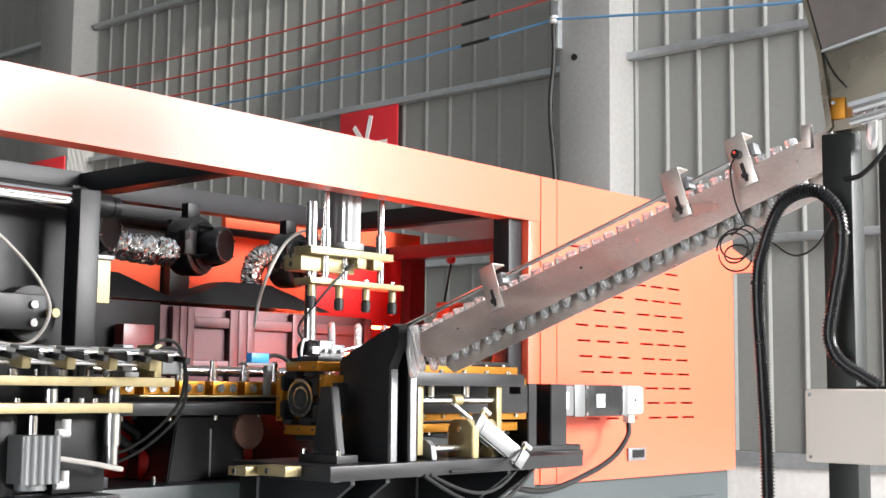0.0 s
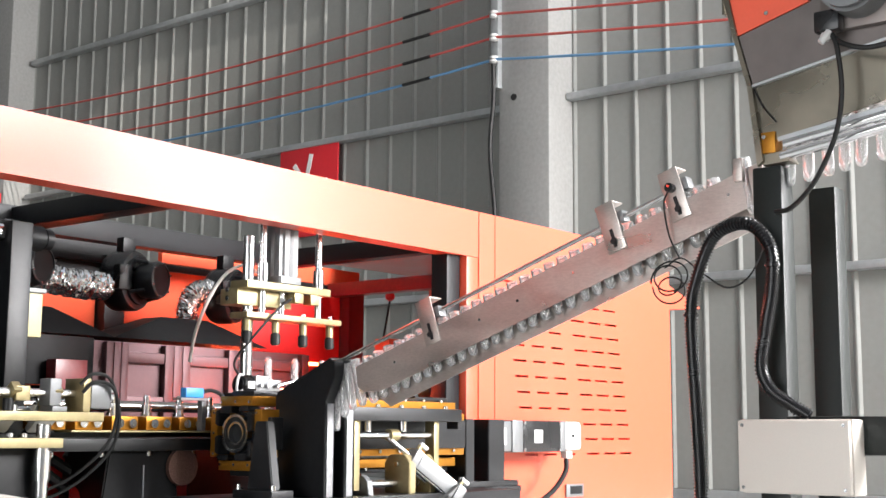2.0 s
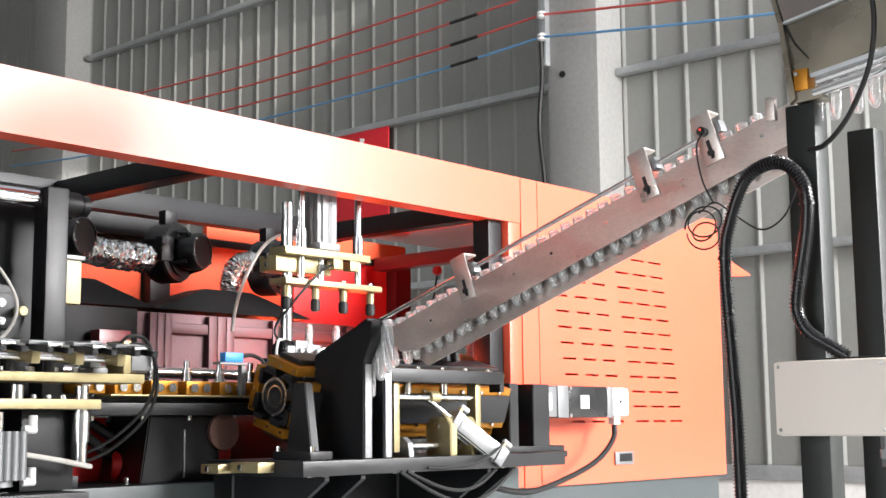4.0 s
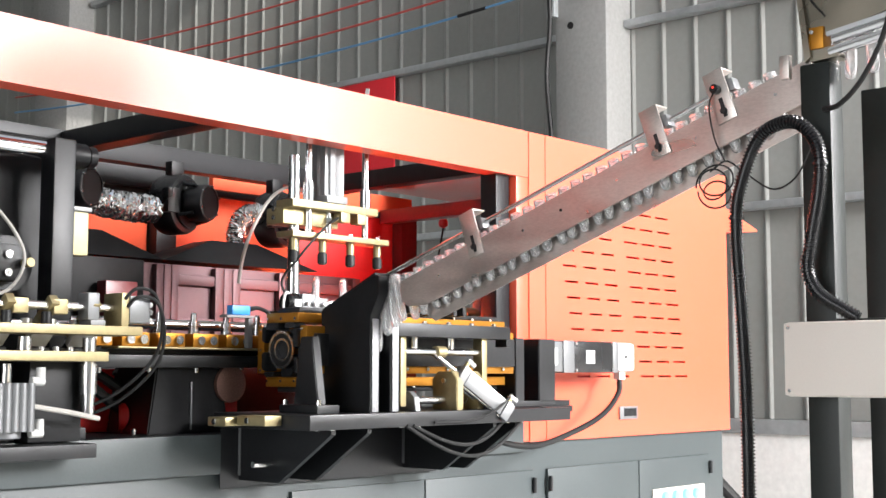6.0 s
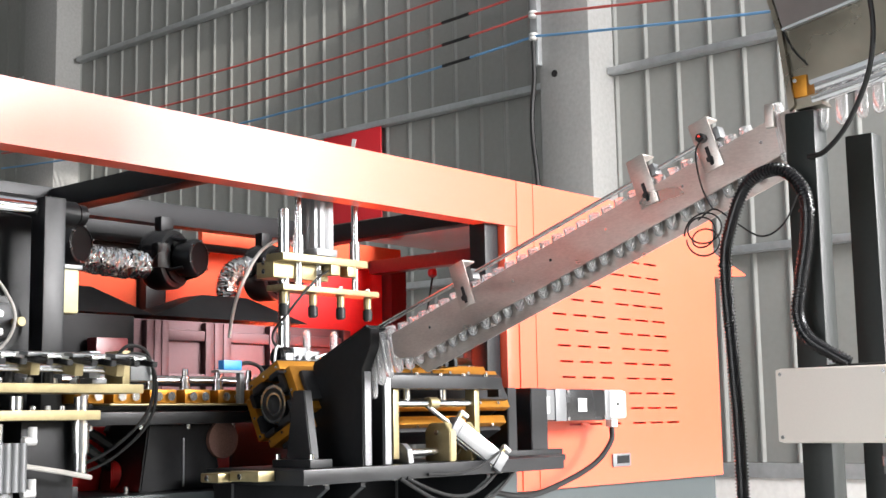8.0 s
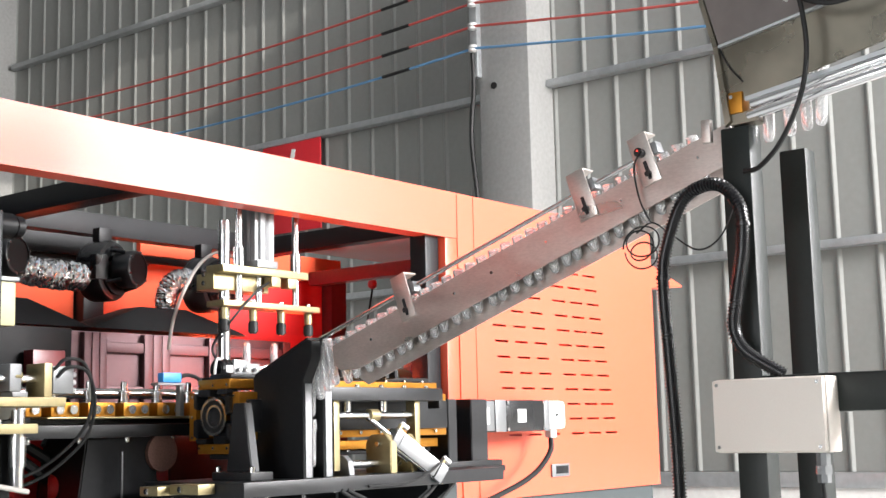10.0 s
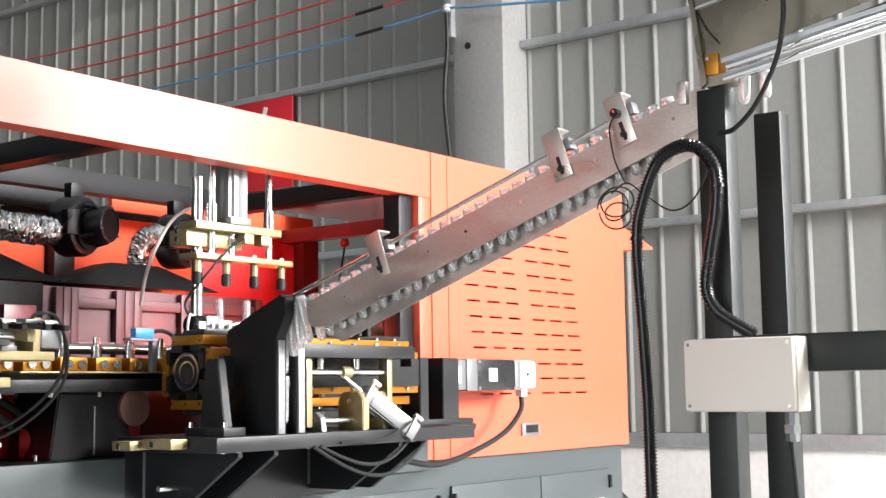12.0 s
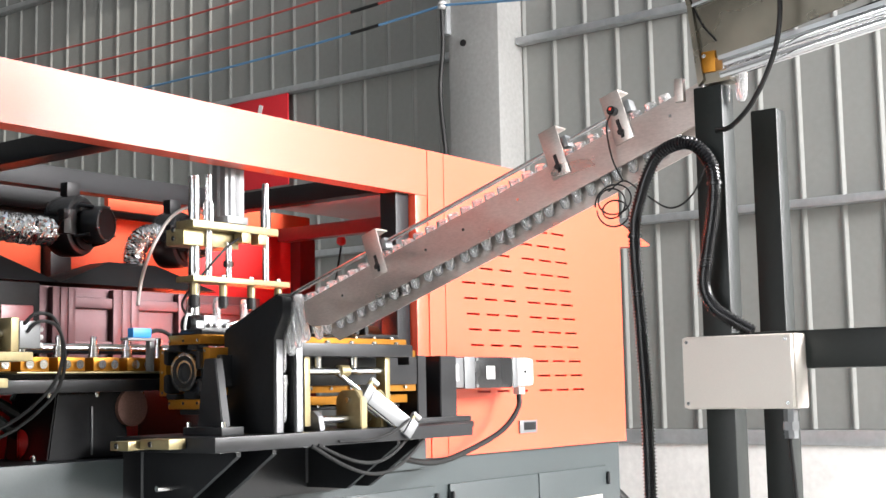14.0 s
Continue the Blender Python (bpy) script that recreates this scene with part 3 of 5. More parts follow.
    rodpart("gland", (-0.026, 0.04, -0.070), (-0.034, 0.052, -0.088), 0.006, WHITE, block, 0.001, "white cable gland")
    rodpart("gland", (-0.029, 0.044, -0.076), (-0.031, 0.048, -0.082), 0.008, WHITE, block, 0.001, "white cable gland")
    loop = smooth_path([(-0.945, -1.395, 1.808), (-0.955, -1.425, 1.784), (-0.955, -1.465, 1.772), (-0.955, -1.51, 1.782), (-0.955, -1.53, 1.83), (-0.955, -1.525, 1.92), (-0.95, -1.52, 2.05)])
    single("black_cable", add_tube(B(), loop, 0.0042, 8), RUBBER, "black cable looping from the hopper motor", "cable")
    tick = smooth_path([(-0.948, -1.405, 1.802), (-0.952, -1.412, 1.79), (-0.955, -1.412, 1.775)])
    single("red_wire", add_tube(B(), tick, 0.0016, 6), REDWIRE, "short red wire tail at the hopper motor", "wire")
    return h


hopper()


def corrugated(name, points, r, label):
    path = smooth_path(points, 26)
    fine, rr = [], []
    # even spacing of the corrugations
    total = 0.0
    acc = [0.0]
    for a, b in zip(path, path[1:]):
        total += (b - a).length
        acc.append(total)
    n = int(total / 0.0014)
    j = 0
    for i in range(n + 1):
        d = total * i / n
        while j < len(acc) - 2 and acc[j + 1] < d:
            j += 1
        f = (d - acc[j]) / max(1e-6, acc[j + 1] - acc[j])
        fine.append(path[j].lerp(path[j + 1], f))
        rr.append(r if i % 4 in (1, 2) else r * 0.78)
    h = thing(name, label, "hose")
    part("tube", add_tube(B(), fine, r, 14, rr), HOSE, h)
    for f in (0.30, 0.71, 0.86):
        i = int(f * (len(fine) - 2))
        part("cable_tie", add_rod(B(), fine[i], fine[i + 2], r * 1.12, None, 16), PLASTIC, h)
    i = int(0.47 * len(fine))
    part("band", add_rod(B(), fine[i], fine[i + 3], r * 1.06, None, 16), GREYWIRE, h, "grey tape band")
    return h


def cables_by_the_stand():
    x = -0.925
    corrugated("corrugated_hose", [(x, -1.15, 0.02), (x, -1.152, 0.5), (x, -1.151, 1.05), (x - 0.004, -1.148, 1.22), (x - 0.006, -1.142, 1.379), (x - 0.007, -1.154, 1.443), (x - 0.008, -1.185, 1.508), (x - 0.012, -1.226, 1.527), (x - 0.014, -1.261, 1.520), (x - 0.014, -1.287, 1.483), (x - 0.014, -1.288, 1.425), (x - 0.014, -1.274, 1.351), (x - 0.014, -1.266, 1.298), (x - 0.012, -1.280, 1.262), (x - 0.004, -1.311, 1.238), (x + 0.002, -1.336, 1.222)], 0.0112, "black corrugated cable hose looping beside the stand")
    coil = B()
    pts = []
    for k in range(73):
        a = k / 72 * math.tau * 3
        r = 0.024 + 0.006 * math.sin(a * 0.33 + 1)
        pts.append((CHX - 0.006 + 0.0018 * k / 24, -1.070 + r * math.cos(a) * 1.2, 1.450 + 0.012 * math.sin(a * 0.31) + r * math.sin(a)))
    tail = smooth_path([(CHX - 0.002, -1.06, 1.476), (CHX - 0.006, -1.094, 1.490), (CHX - 0.02, -1.14, 1.46), (CHX - 0.04, -1.195, 1.430), (CHX - 0.05, -1.24, 1.446), (CHX - 0.05, -1.27, 1.50)])
    drop = smooth_path([(CHX - 0.006, -1.074, 1.613), (CHX - 0.012, -1.066, 1.585), (CHX - 0.012, -1.075, 1.53), (CHX - 0.008, -1.092, 1.49)])
    add_tube(coil, pts, 0.0016, 6)
    add_tube(coil, tail, 0.0016, 6)
    add_tube(coil, drop, 0.0016, 6)
    single("sensor_cable", coil, RUBBER, "thin black sensor cable coiled in loose loops", "cable")
    s = thing("proximity_sensor", "black round sensor on the upper chute bracket", "sensor", (CHX - 0.006, -1.077, 1.613))
    rodpart("body", (-0.012, 0, 0), (0.03, 0, 0), 0.008, PLASTIC, s, 0.002)
    rodpart("led", (-0.0125, 0, 0.002), (-0.0118, 0, 0.002), 0.002, REDLED, s, 0)
    pts = smooth_path([(-0.95, -1.403, 1.806), (-0.955, -1.413, 1.775), (-0.95, -1.415, 1.71), (-0.945, -1.400, 1.645), (-0.94, -1.363, 1.580), (-0.925, -1.318, 1.547), (-0.912, -1.285, 1.545)])
    single("black_cable", add_tube(B(), pts, 0.0042, 8), RUBBER, "black power cable hanging from the hopper", "cable")
    pts = smooth_path([(-0.93, -1.39, 1.066), (-0.93, -1.395, 1.0), (-0.93, -1.40, 0.9), (-0.92, -1.41, 0.6), (-0.9, -1.42, 0.02)])
    single("black_cable", add_tube(B(), pts, 0.0036, 8), RUBBER, "black cable dropping from the junction box", "cable")


cables_by_the_stand()

# ---- preform turning unit on its platform ----
AY, AZ = -0.07, 1.188      # axis of the turning drum


def platform():
    p = thing("turner_platform", "black steel platform on welded brackets at the machine's front", "platform", (0, 0, 0))
    boxpart("plate", (-1.07, -0.225, -0.30, -0.004, 1.028, 1.058), BLACKOX, p, 0.002)
    boxpart("back_plate", (-0.2245, -0.01, -0.15, -0.006, 1.04, 1.056), BLACKOX, p, 0.002)
    for x, d in ((-1.0, 0.285), (-0.90, 0.285), (-0.50, 0.285), (-0.42, 0.285)):
        bm = add_prism(B(), [(-0.0045, 0.915), (-0.0045, 1.0355), (-d, 1.0355), (-d, 1.018), (-0.13, 0.915)], "x", x, x + 0.012)
        part("gusset", bm, BLACKOX, p)
        boxpart("weld", (x - 0.004, x - 0.0005, -0.011, -0.0045, 0.925, 1.03), ALU, p, 0.001)
    boxpart("wall_plate", (-1.05, -0.38, -0.0042, -0.0025, 0.90, 1.03), BLACKOX, p)
    bm = add_rod(B(), (-1.06, -0.12, 0.955), (-1.0, -0.12, 0.955), 0.006, None, 10)
    part("bolt", bm, STEEL, p)
    for x in (-1.04, -1.0, -0.8, -0.75, -0.45, -0.4):
        bolt(p, (x, -0.285, 1.0355), "-z", 0.006, 0.009)
    boxpart("zinc_strip", (-1.14, -1.072, -0.13, -0.075, 1.034, 1.052), BRASSZINC, p, 0.002)
    boxpart("zinc_strip", (-1.115, -1.072, -0.22, -0.135, 1.036, 1.056), BRASSZINC, p, 0.002)
    bolt(p, (-1.1402, -0.10, 1.043), "-x", 0.006)
    bolt(p, (-1.1152, -0.17, 1.046), "-x", 0.006)
    return p


platform()


def bearing_support(x, label):
    s = thing("bearing_support", label, "bracket", (x, AY, 0))
    part("upright", add_prism(B(), [(-0.090, 1.0755), (-0.110, 1.213), (-0.144, 1.213), (-0.166, 1.0755)], "x", 0.0, 0.022, 0.002), BLACKOX, s)
    boxpart("foot", (-0.02, 0.04, -0.185, -0.070, 1.0585, 1.075), BLACKOX, s, 0.002)
    for y in (-0.178, -0.077):
        bolt(s, (-0.01, y, 1.0751), "z", 0.006, 0.010)
    return s


bearing_support(-0.99, "black machined bearing support bolted to the platform")


def drum():
    """The turning drum; its own x axis is the shaft."""
    d = thing("turning_drum", "black four-sided drum with gold anodised preform plates", "drum", (-0.88, AY, AZ))
    rodpart("shaft", (-0.004, 0, 0), (0.64, 0, 0), 0.016, STEEL, d)
    bm = add_box(B(), -0.040, 0.62, -0.042, 0.042, -0.042, 0.042, 0.010)
    part("core", bm, BLACKOX, d)
    hub = part("hub", add_rod(B(), (-0.056, 0, 0), (-0.0405, 0, 0), 0.045, None, 28, 0.003), BLACKOX, d)
    part("bearing_ring", add_ring(B(), (-0.070, 0, 0), (-0.0565, 0, 0), 0.0405, 0.0345), STEEL, hub, "bright steel bearing ring")
    part("bearing_seal", add_ring(B(), (-0.066, 0, 0), (-0.0565, 0, 0), 0.0340, 0.025), RUBBER, hub, "black bearing seal")
    part("bearing_ring", add_ring(B(), (-0.068, 0, 0), (-0.0565, 0, 0), 0.0245, 0.020), STEEL, hub, "bright steel bearing ring")
    for k in range(4):
        turn = pose(0, 0, 0, 90 * k)
        bm = add_box(B(), -0.068, 0.62, -0.050, 0.050, 0.0575, 0.078, 0.0015)
        bmesh.ops.transform(bm, matrix=turn, verts=bm.verts)
        pl = part("preform_plate", bm, GOLD, d, "gold anodised preform plate")
        bm = add_box(B(), -0.050, 0.61, -0.034, 0.034, 0.0785, 0.090, 0.003)
        bmesh.ops.transform(bm, matrix=turn, verts=bm.verts)
        part("clamp_bar", bm, BLACKOX, pl, "black clamp bar")
        for y0, y1, z0 in ((-0.050, -0.014, 0.046), (0.004, 0.046, 0.0425)):
            bm = add_prism(B(), [(y0, z0), (y1, z0), (y1 - 0.005, 0.057), (y0 + 0.003, 0.057)], "x", -0.076, -0.0415, 0.002)
            bmesh.ops.transform(bm, matrix=turn, verts=bm.verts)
            part("lever", bm, BLACKOX, pl, "black clamping lever")
        for yy in (-0.043, 0.0, 0.043):
            p, q = turn @ Vector((-0.0682, yy, 0.0655)), turn @ Vector((-0.0715, yy, 0.0655))
            part("bolt", add_rod(B(), p, q, 0.0032, None, 10), STEEL, d)
        for i in range(9):
            for yy in (-0.040, 0.040):
                p = turn @ Vector((0.03 + i * 0.068, yy, 0.0781))
                q = turn @ Vector((0.03 + i * 0.068, yy, 0.083))
                part("screw", add_rod(B(), p, q, 0.0042, None, 8), STEEL, pl)
    return d


DRUM = drum()


def guide_plates():
    g = thing("chute_outlet", "pair of black steel plates guiding preforms down from the chute", "guide plates", (0, 0, 0))
    for name, x0, x1 in (("near_plate", -0.897, -0.869), ("far_plate", -0.838, -0.810)):
        out = [(-0.148, 1.0585), (-0.141, 1.268), (-0.30, 1.339), (-0.312, 1.336), (-0.312, 1.302), (-0.288, 1.255), (-0.288, 1.0585)]
        part(name, add_prism(B(), out, "x", x0, x1, 0.0012), BLACK, g)
    for x in (-0.883, -0.824):
        boxpart("weld", (x - 0.009, x + 0.009, -0.2905, -0.2885, 1.06, 1.25), GALVDARK, g, 0.001)
    cap = add_prism(B(), [(-0.145, 1.2695), (-0.145, 1.274), (-0.3, 1.3435), (-0.3, 1.3395)], "x", -0.8965, -0.8105)
    part("cover", cap, BLACK, g)
    return g


guide_plates()

SLOTS = 30         # places for preforms along the chute


def queue_place(k):
    """Where the k-th place of the preform queue lies: on the rails, in the chute, or down between the outlet plates."""
    x = CHX + 0.0165
    if k >= SLOTS:
        d = 0.035 + (k - SLOTS) * 0.0297
        return pose(-0.876, -1.253 - d, 1.664 + 0.145 * d, 4 * math.sin(k * 1.7))
    if k >= 0:
        y, z = chute_point(0.012 + k * 0.0318)
        return pose(x, y, z - 0.0025, -14 + 3 * math.sin(k * 2.3), 2 * math.sin(k * 1.3))
    if k >= -3:
        n = -1 - k
        return pose(x - 0.0045, (-0.318, -0.302, -0.288)[n], (1.322, 1.310, 1.296)[n], -16 + 5 * n)
    n = -4 - k
    return pose(-0.8535, -0.268 + 0.025 * (n % 5), 1.262 - 0.103 * (n // 5))


def preform_queue():
    out = []
    for k in range(-2, SLOTS + 13):
        where = "hanging in the chute" if k < SLOTS else "hanging between the hopper's rails"
        ob = new("preform", PREFORM)
        ob.matrix_basis = queue_place(k)
        tagged(ob, "clear plastic bottle preform " + where, "preform", "preforms in the chute")
        out.append((ob, k))
    return out


QUEUE = preform_queue()


def swing_frame():
    """The tilting pusher; it turns on the low rod."""
    base = thing("pusher_mount", "yellow zinc clevis and pivot rod on the platform", "mount", (0, 0, 0))
    rodpart("pivot_rod", (-0.80, -0.235, 1.08), (-0.45, -0.235, 1.08), 0.008, STEEL, base)
    for x in (-0.735, -0.46):
        part("bearing_block", add_prism(B(), [(-0.265, 1.0585), (-0.205, 1.0585), (-0.21, 1.088), (-0.225, 1.10), (-0.245, 1.10), (-0.26, 1.088)], "x", x, x + 0.016, 0.001), ALU, base)
    part("clevis", add_prism(B(), [(-0.275, 1.0585), (-0.20, 1.0585), (-0.20, 1.125), (-0.215, 1.143), (-0.26, 1.143), (-0.275, 1.125)], "x", -0.612, -0.590, 0.002), BRASSZINC, base)
    part("clevis", add_prism(B(), [(-0.275, 1.0585), (-0.20, 1.0585), (-0.20, 1.125), (-0.215, 1.143), (-0.26, 1.143), (-0.275, 1.125)], "x", -0.54, -0.52, 0.002), BRASSZINC, base)
    rodpart("clevis_pin", (-0.62, -0.24, 1.122), (-0.515, -0.24, 1.122), 0.006, STEEL, base)
    f = thing("tilting_pusher", "black and gold pusher frame tilting on a steel rod", "pusher", (0, -0.235, 1.08))
    for x in (-0.765, -0.495):
        part("arm", add_box(B(), x, x + 0.018, -0.014, 0.014, -0.012, 0.138, 0.002), BRASSZINC, f, "yellow zinc arm")
    boxpart("top_plate", (-0.795, -0.412, -0.03, 0.055, 0.137, 0.166), BLACKOX, f, 0.003)
    boxpart("lip", (-0.395, -0.38, -0.005, 0.03, 0.12, 0.165), BLACKOX, f, 0.002)
    for k in range(5):
        bolt(f, (-0.74 + k * 0.08, 0.015, 0.1662), "z", 0.007, 0.007)
    rodpart("push_rod", (-0.747, 0.0, 0.106), (-0.496, 0.0, 0.106), 0.008, STEEL, f)
    part("rod_collar", add_ring(B(), (-0.64, 0, 0.106), (-0.612, 0, 0.106), 0.013, 0.0082), BRASSZINC, f)
    for x in (-0.70, -0.58):
        rodpart("stud", (x, 0.01, 0.112), (x, 0.01, 0.1388), 0.01, STEEL, f)
    return f


PUSHER = swing_frame()


def pusher_cylinder():
    c = thing("pneumatic_cylinder", "small aluminium pneumatic cylinder lying aslant with air hoses", "cylinder", (-0.53, -0.262, 1.122))
    # its own x axis runs down to the front
    boxpart("barrel", (-0.01, 0.105, -0.020, 0.020, -0.018, 0.018), ALU, c, 0.004)
    for z in (-0.019, 0.019):
        for y in (-0.012, 0.012):
            rodpart("tie_rod", (-0.012, y, z), (0.108, y, z), 0.003, STEEL, c, 0)
    boxpart("end_cap", (0.1055, 0.128, -0.022, 0.022, -0.021, 0.021), ALU, c, 0.003)
    boxpart("head_cap", (-0.030, -0.0105, -0.022, 0.022, -0.021, 0.021), ALU, c, 0.003)
    rodpart("piston_rod", (-0.11, 0, 0), (-0.0305, 0, 0), 0.006, STEEL, c)
    for x in (-0.02, 0.115):
        f = rodpart("air_fitting", (x, 0, 0.0212), (x, 0, 0.036), 0.006, BRASSZINC, c)
        rodpart("elbow", (x - 0.004, 0, 0.038), (x + 0.018, 0, 0.038), 0.006, WHITE, f)
    return c


CYL = pusher_cylinder()
CYL.matrix_basis = pose(-0.565, -0.262, 1.122, 0, 36, -20)


def motor_unit():
    s = thing("drive_bracket", "black machined plates carrying the drum's far bearing", "bracket", (0, AY, 0))
    for x0, x1, dz in ((-0.242, -0.206, 0.0), (-0.147, -0.0775, 0.0)):
        hole = B()
        out = [(-0.075, 1.0585), (0.06, 1.0585), (0.06, 1.226), (-0.075, 1.226)]
        add_prism(hole, out, "x", x0, x1, 0.002)
        part("plate", hole, BLACKOX, s)
    boxpart("foot", (-0.27, -0.02, -0.078, 0.06, 1.0565, 1.07), BLACKOX, s, 0.002)
    part("bearing_cup", add_ring(B(), (-0.249, 0, AZ - 0.002), (-0.2425, 0, AZ - 0.002), 0.036, 0.02), PLASTIC, s)
    rodpart("coupling", (-0.2055, 0, AZ - 0.004), (-0.1475, 0, AZ - 0.004), 0.032, PLASTIC, s, 0.003)
    for y in (-0.07, 0.055):
        bolt(s, (-0.257, y, 1.0701), "z", 0.006, 0.012)
    m = thing("stepper_motor", "black square stepper motor with silver end cap on a gearbox", "motor", (-0.072, AY, 1.183))
    boxpart("gearbox", (-0.0045, 0.075, -0.040, 0.040, -0.040, 0.040), ALU, m, 0.003)
    boxpart("label_plate", (0.01, 0.05, -0.0415, -0.0403, -0.022, 0.022), WHITE, m, 0)
    boxpart("flange", (0.0755, 0.125, -0.043, 0.043, -0.043, 0.043), ALU, m, 0.004)
    boxpart("stator", (0.1255, 0.305, -0.043, 0.043, -0.043, 0.043), PLASTIC, m, 0.006)
    boxpart("end_bell", (0.3055, 0.335, -0.043, 0.043, -0.043, 0.043), ALU, m, 0.006)
    boxpart("rear_cover", (0.3355, 0.42, -0.041, 0.041, -0.040, 0.042), WHITE, m, 0.014)
    boxpart("sticker", (0.175, 0.215, -0.0446, -0.0434, -0.018, 0.018), WHITE, m, 0)
    rodpart("cover_screw", (0.37, -0.0412, 0.002), (0.37, -0.044, 0.002), 0.004, BLACKOX, m, 0)
    for x in (0.13, 0.30):
        for z in (-0.036, 0.036):
            bolt(m, (x, -0.0432, z), "-y", 0.005, 0.003, name="screw")
    part("connector", add_box(B(), 0.355, 0.385, -0.03, -0.008, -0.062, -0.0405, 0.003), WHITE, m)
    pts = smooth_path([(0.298, AY - 0.019, 1.121), (0.275, AY - 0.03, 1.082), (0.175, AY - 0.05, 1.030), (0.03, AY - 0.065, 0.990), (-0.165, AY - 0.075, 0.957), (-0.33, AY - 0.08, 0.978), (-0.40, AY - 0.08, 1.01)])
    single("motor_cable", add_tube(B(), pts, 0.0075, 10), RUBBER, "black sleeved motor cable sagging under the platform", "cable")


motor_unit()


def air_hoses():
    for a, sag, b, r in (((-0.78, -0.30, 1.03), 0.055, (-0.42, -0.27, 1.05), 0.0042), ((-0.80, -0.30, 1.03), 0.075, (-0.38, -0.28, 1.04), 0.0042), ((-0.72, -0.305, 1.035), 0.02, (-0.45, -0.30, 1.09), 0.0032)):
        a, b = Vector(a), Vector(b)
        pts = [a.lerp(b, k / 20) - Vector((0, 0.02 * math.sin(k / 20 * math.pi), sag * math.sin(k / 20 * math.pi))) for k in range(21)]
        single("air_hose", add_tube(B(), pts, r, 8), RUBBER, "thin black air hose sagging below the platform", "hose", group="air hoses")


air_hoses()

# ---- press over the conveyor ----
PY = 0.10


def press():
    p = thing("preform_press", "aluminium cylinder with guide rods and zinc plates under the beam", "press", (0, PY, 0))
    rodpart("column", (-0.745, 0.02, 1.26), (-0.745, 0.02, 1.652), 0.0145, STEEL, p, 0.002)
    bm = B()
    prof = []
    for k in range(32):
        a = k / 32 * math.tau
        r = 0.031 if k % 4 else 0.027
        prof.append((-0.654 + r * max(-0.8, min(0.8, math.cos(a))) * 1.25, r * 1.25 * max(-0.8, min(0.8, math.sin(a)))))
    add_prism(bm, prof, "z", 1.56, 1.79)
    part("cylinder", bm, ALU, p, "fluted aluminium cylinder", smooth=False)
    boxpart("cylinder_foot", (-0.687, -0.621, -0.033, 0.033, 1.5415, 1.5595), ALU, p, 0.002)
    boxpart("fixed_plate", (-0.792, -0.514, -0.03, 0.03, 1.523, 1.541), BRASSZINC, p, 0.002)
    boxpart("arm", (-0.795, -0.62, 0.0, 0.06, 1.485, 1.5225), BRASSZINC, p, 0.002)
    for x in (-0.64, -0.585):
        boxpart("spacer", (x, x + 0.03, -0.032, -0.004, 1.498, 1.5225), BRASSZINC, p, 0.002)
    for x in (-0.722, -0.534):
        rodpart("bushing", (x, -0.005, 1.5415), (x, -0.005, 1.588), 0.0135, STEEL, p, 0.001)
    for z in (1.50, 1.52):
        bolt(p, (-0.7955, 0.03, z), "-x", 0.006)
    m = thing("press_head", "zinc plate with four black-tipped plungers on guide rods", "press head", (0, PY, 1.465))
    boxpart("plate", (-0.791, -0.474, -0.03, 0.03, -0.012, 0.002), BRASSZINC, m, 0.002)
    for x in (-0.722, -0.534):
        rodpart("guide_rod", (x, -0.005, 0.0025), (x, -0.005, 0.245), 0.0085, STEEL, m)
    rodpart("piston_rod", (-0.654, 0, 0.0025), (-0.654, 0, 0.09), 0.008, STEEL, m)
    rodpart("lock_nut", (-0.654, 0, 0.03), (-0.654, 0, 0.045), 0.013, STEEL, m, 0.001, seg=6)
    for x in (-0.766, -0.675, -0.583, -0.490):
        pl = part("plunger", add_rod(B(), (x, -0.004, -0.040), (x, -0.004, -0.0125), 0.0092, None, 16), BRASSZINC, m, "threaded brass plunger")
        for k in range(4):
            part("thread", add_ring(B(), (x, -0.004, -0.016 - k * 0.006), (x, -0.004, -0.013 - k * 0.006), 0.0102, 0.0093, 14), BRASSZINC, pl)
        rodpart("tip", (x, -0.004, -0.070), (x, -0.004, -0.0405), 0.0118, RUBBER, pl, 0.003, "black rubber tip")
        bolt(m, (x, -0.004, 0.0022), "z", 0.006, 0.008)
    return m


PRESS = press()


def air_tube():
    pts = smooth_path([(-0.72, 0.35, 1.36), (-0.712, 0.35, 1.408), (-0.698, 0.35, 1.455), (-0.672, 0.35, 1.51), (-0.632, 0.35, 1.57), (-0.59, 0.35, 1.605), (-0.54, 0.35, 1.62), (-0.48, 0.36, 1.60)])
    single("air_tube", add_tube(B(), pts, 0.0045, 8), GREYWIRE, "translucent grey air tube arching to the press", "hose")
    pts = smooth_path([(-0.637, PY - 0.02, 1.51), (-0.70, PY - 0.04, 1.48), (-0.76, PY - 0.02, 1.41), (-0.772, PY + 0.03, 1.35), (-0.76, PY, 1.30)])
    single("sensor_cable", add_tube(B(), pts, 0.003, 8), RUBBER, "thin black sensor cable beside the column", "cable")


air_tube()


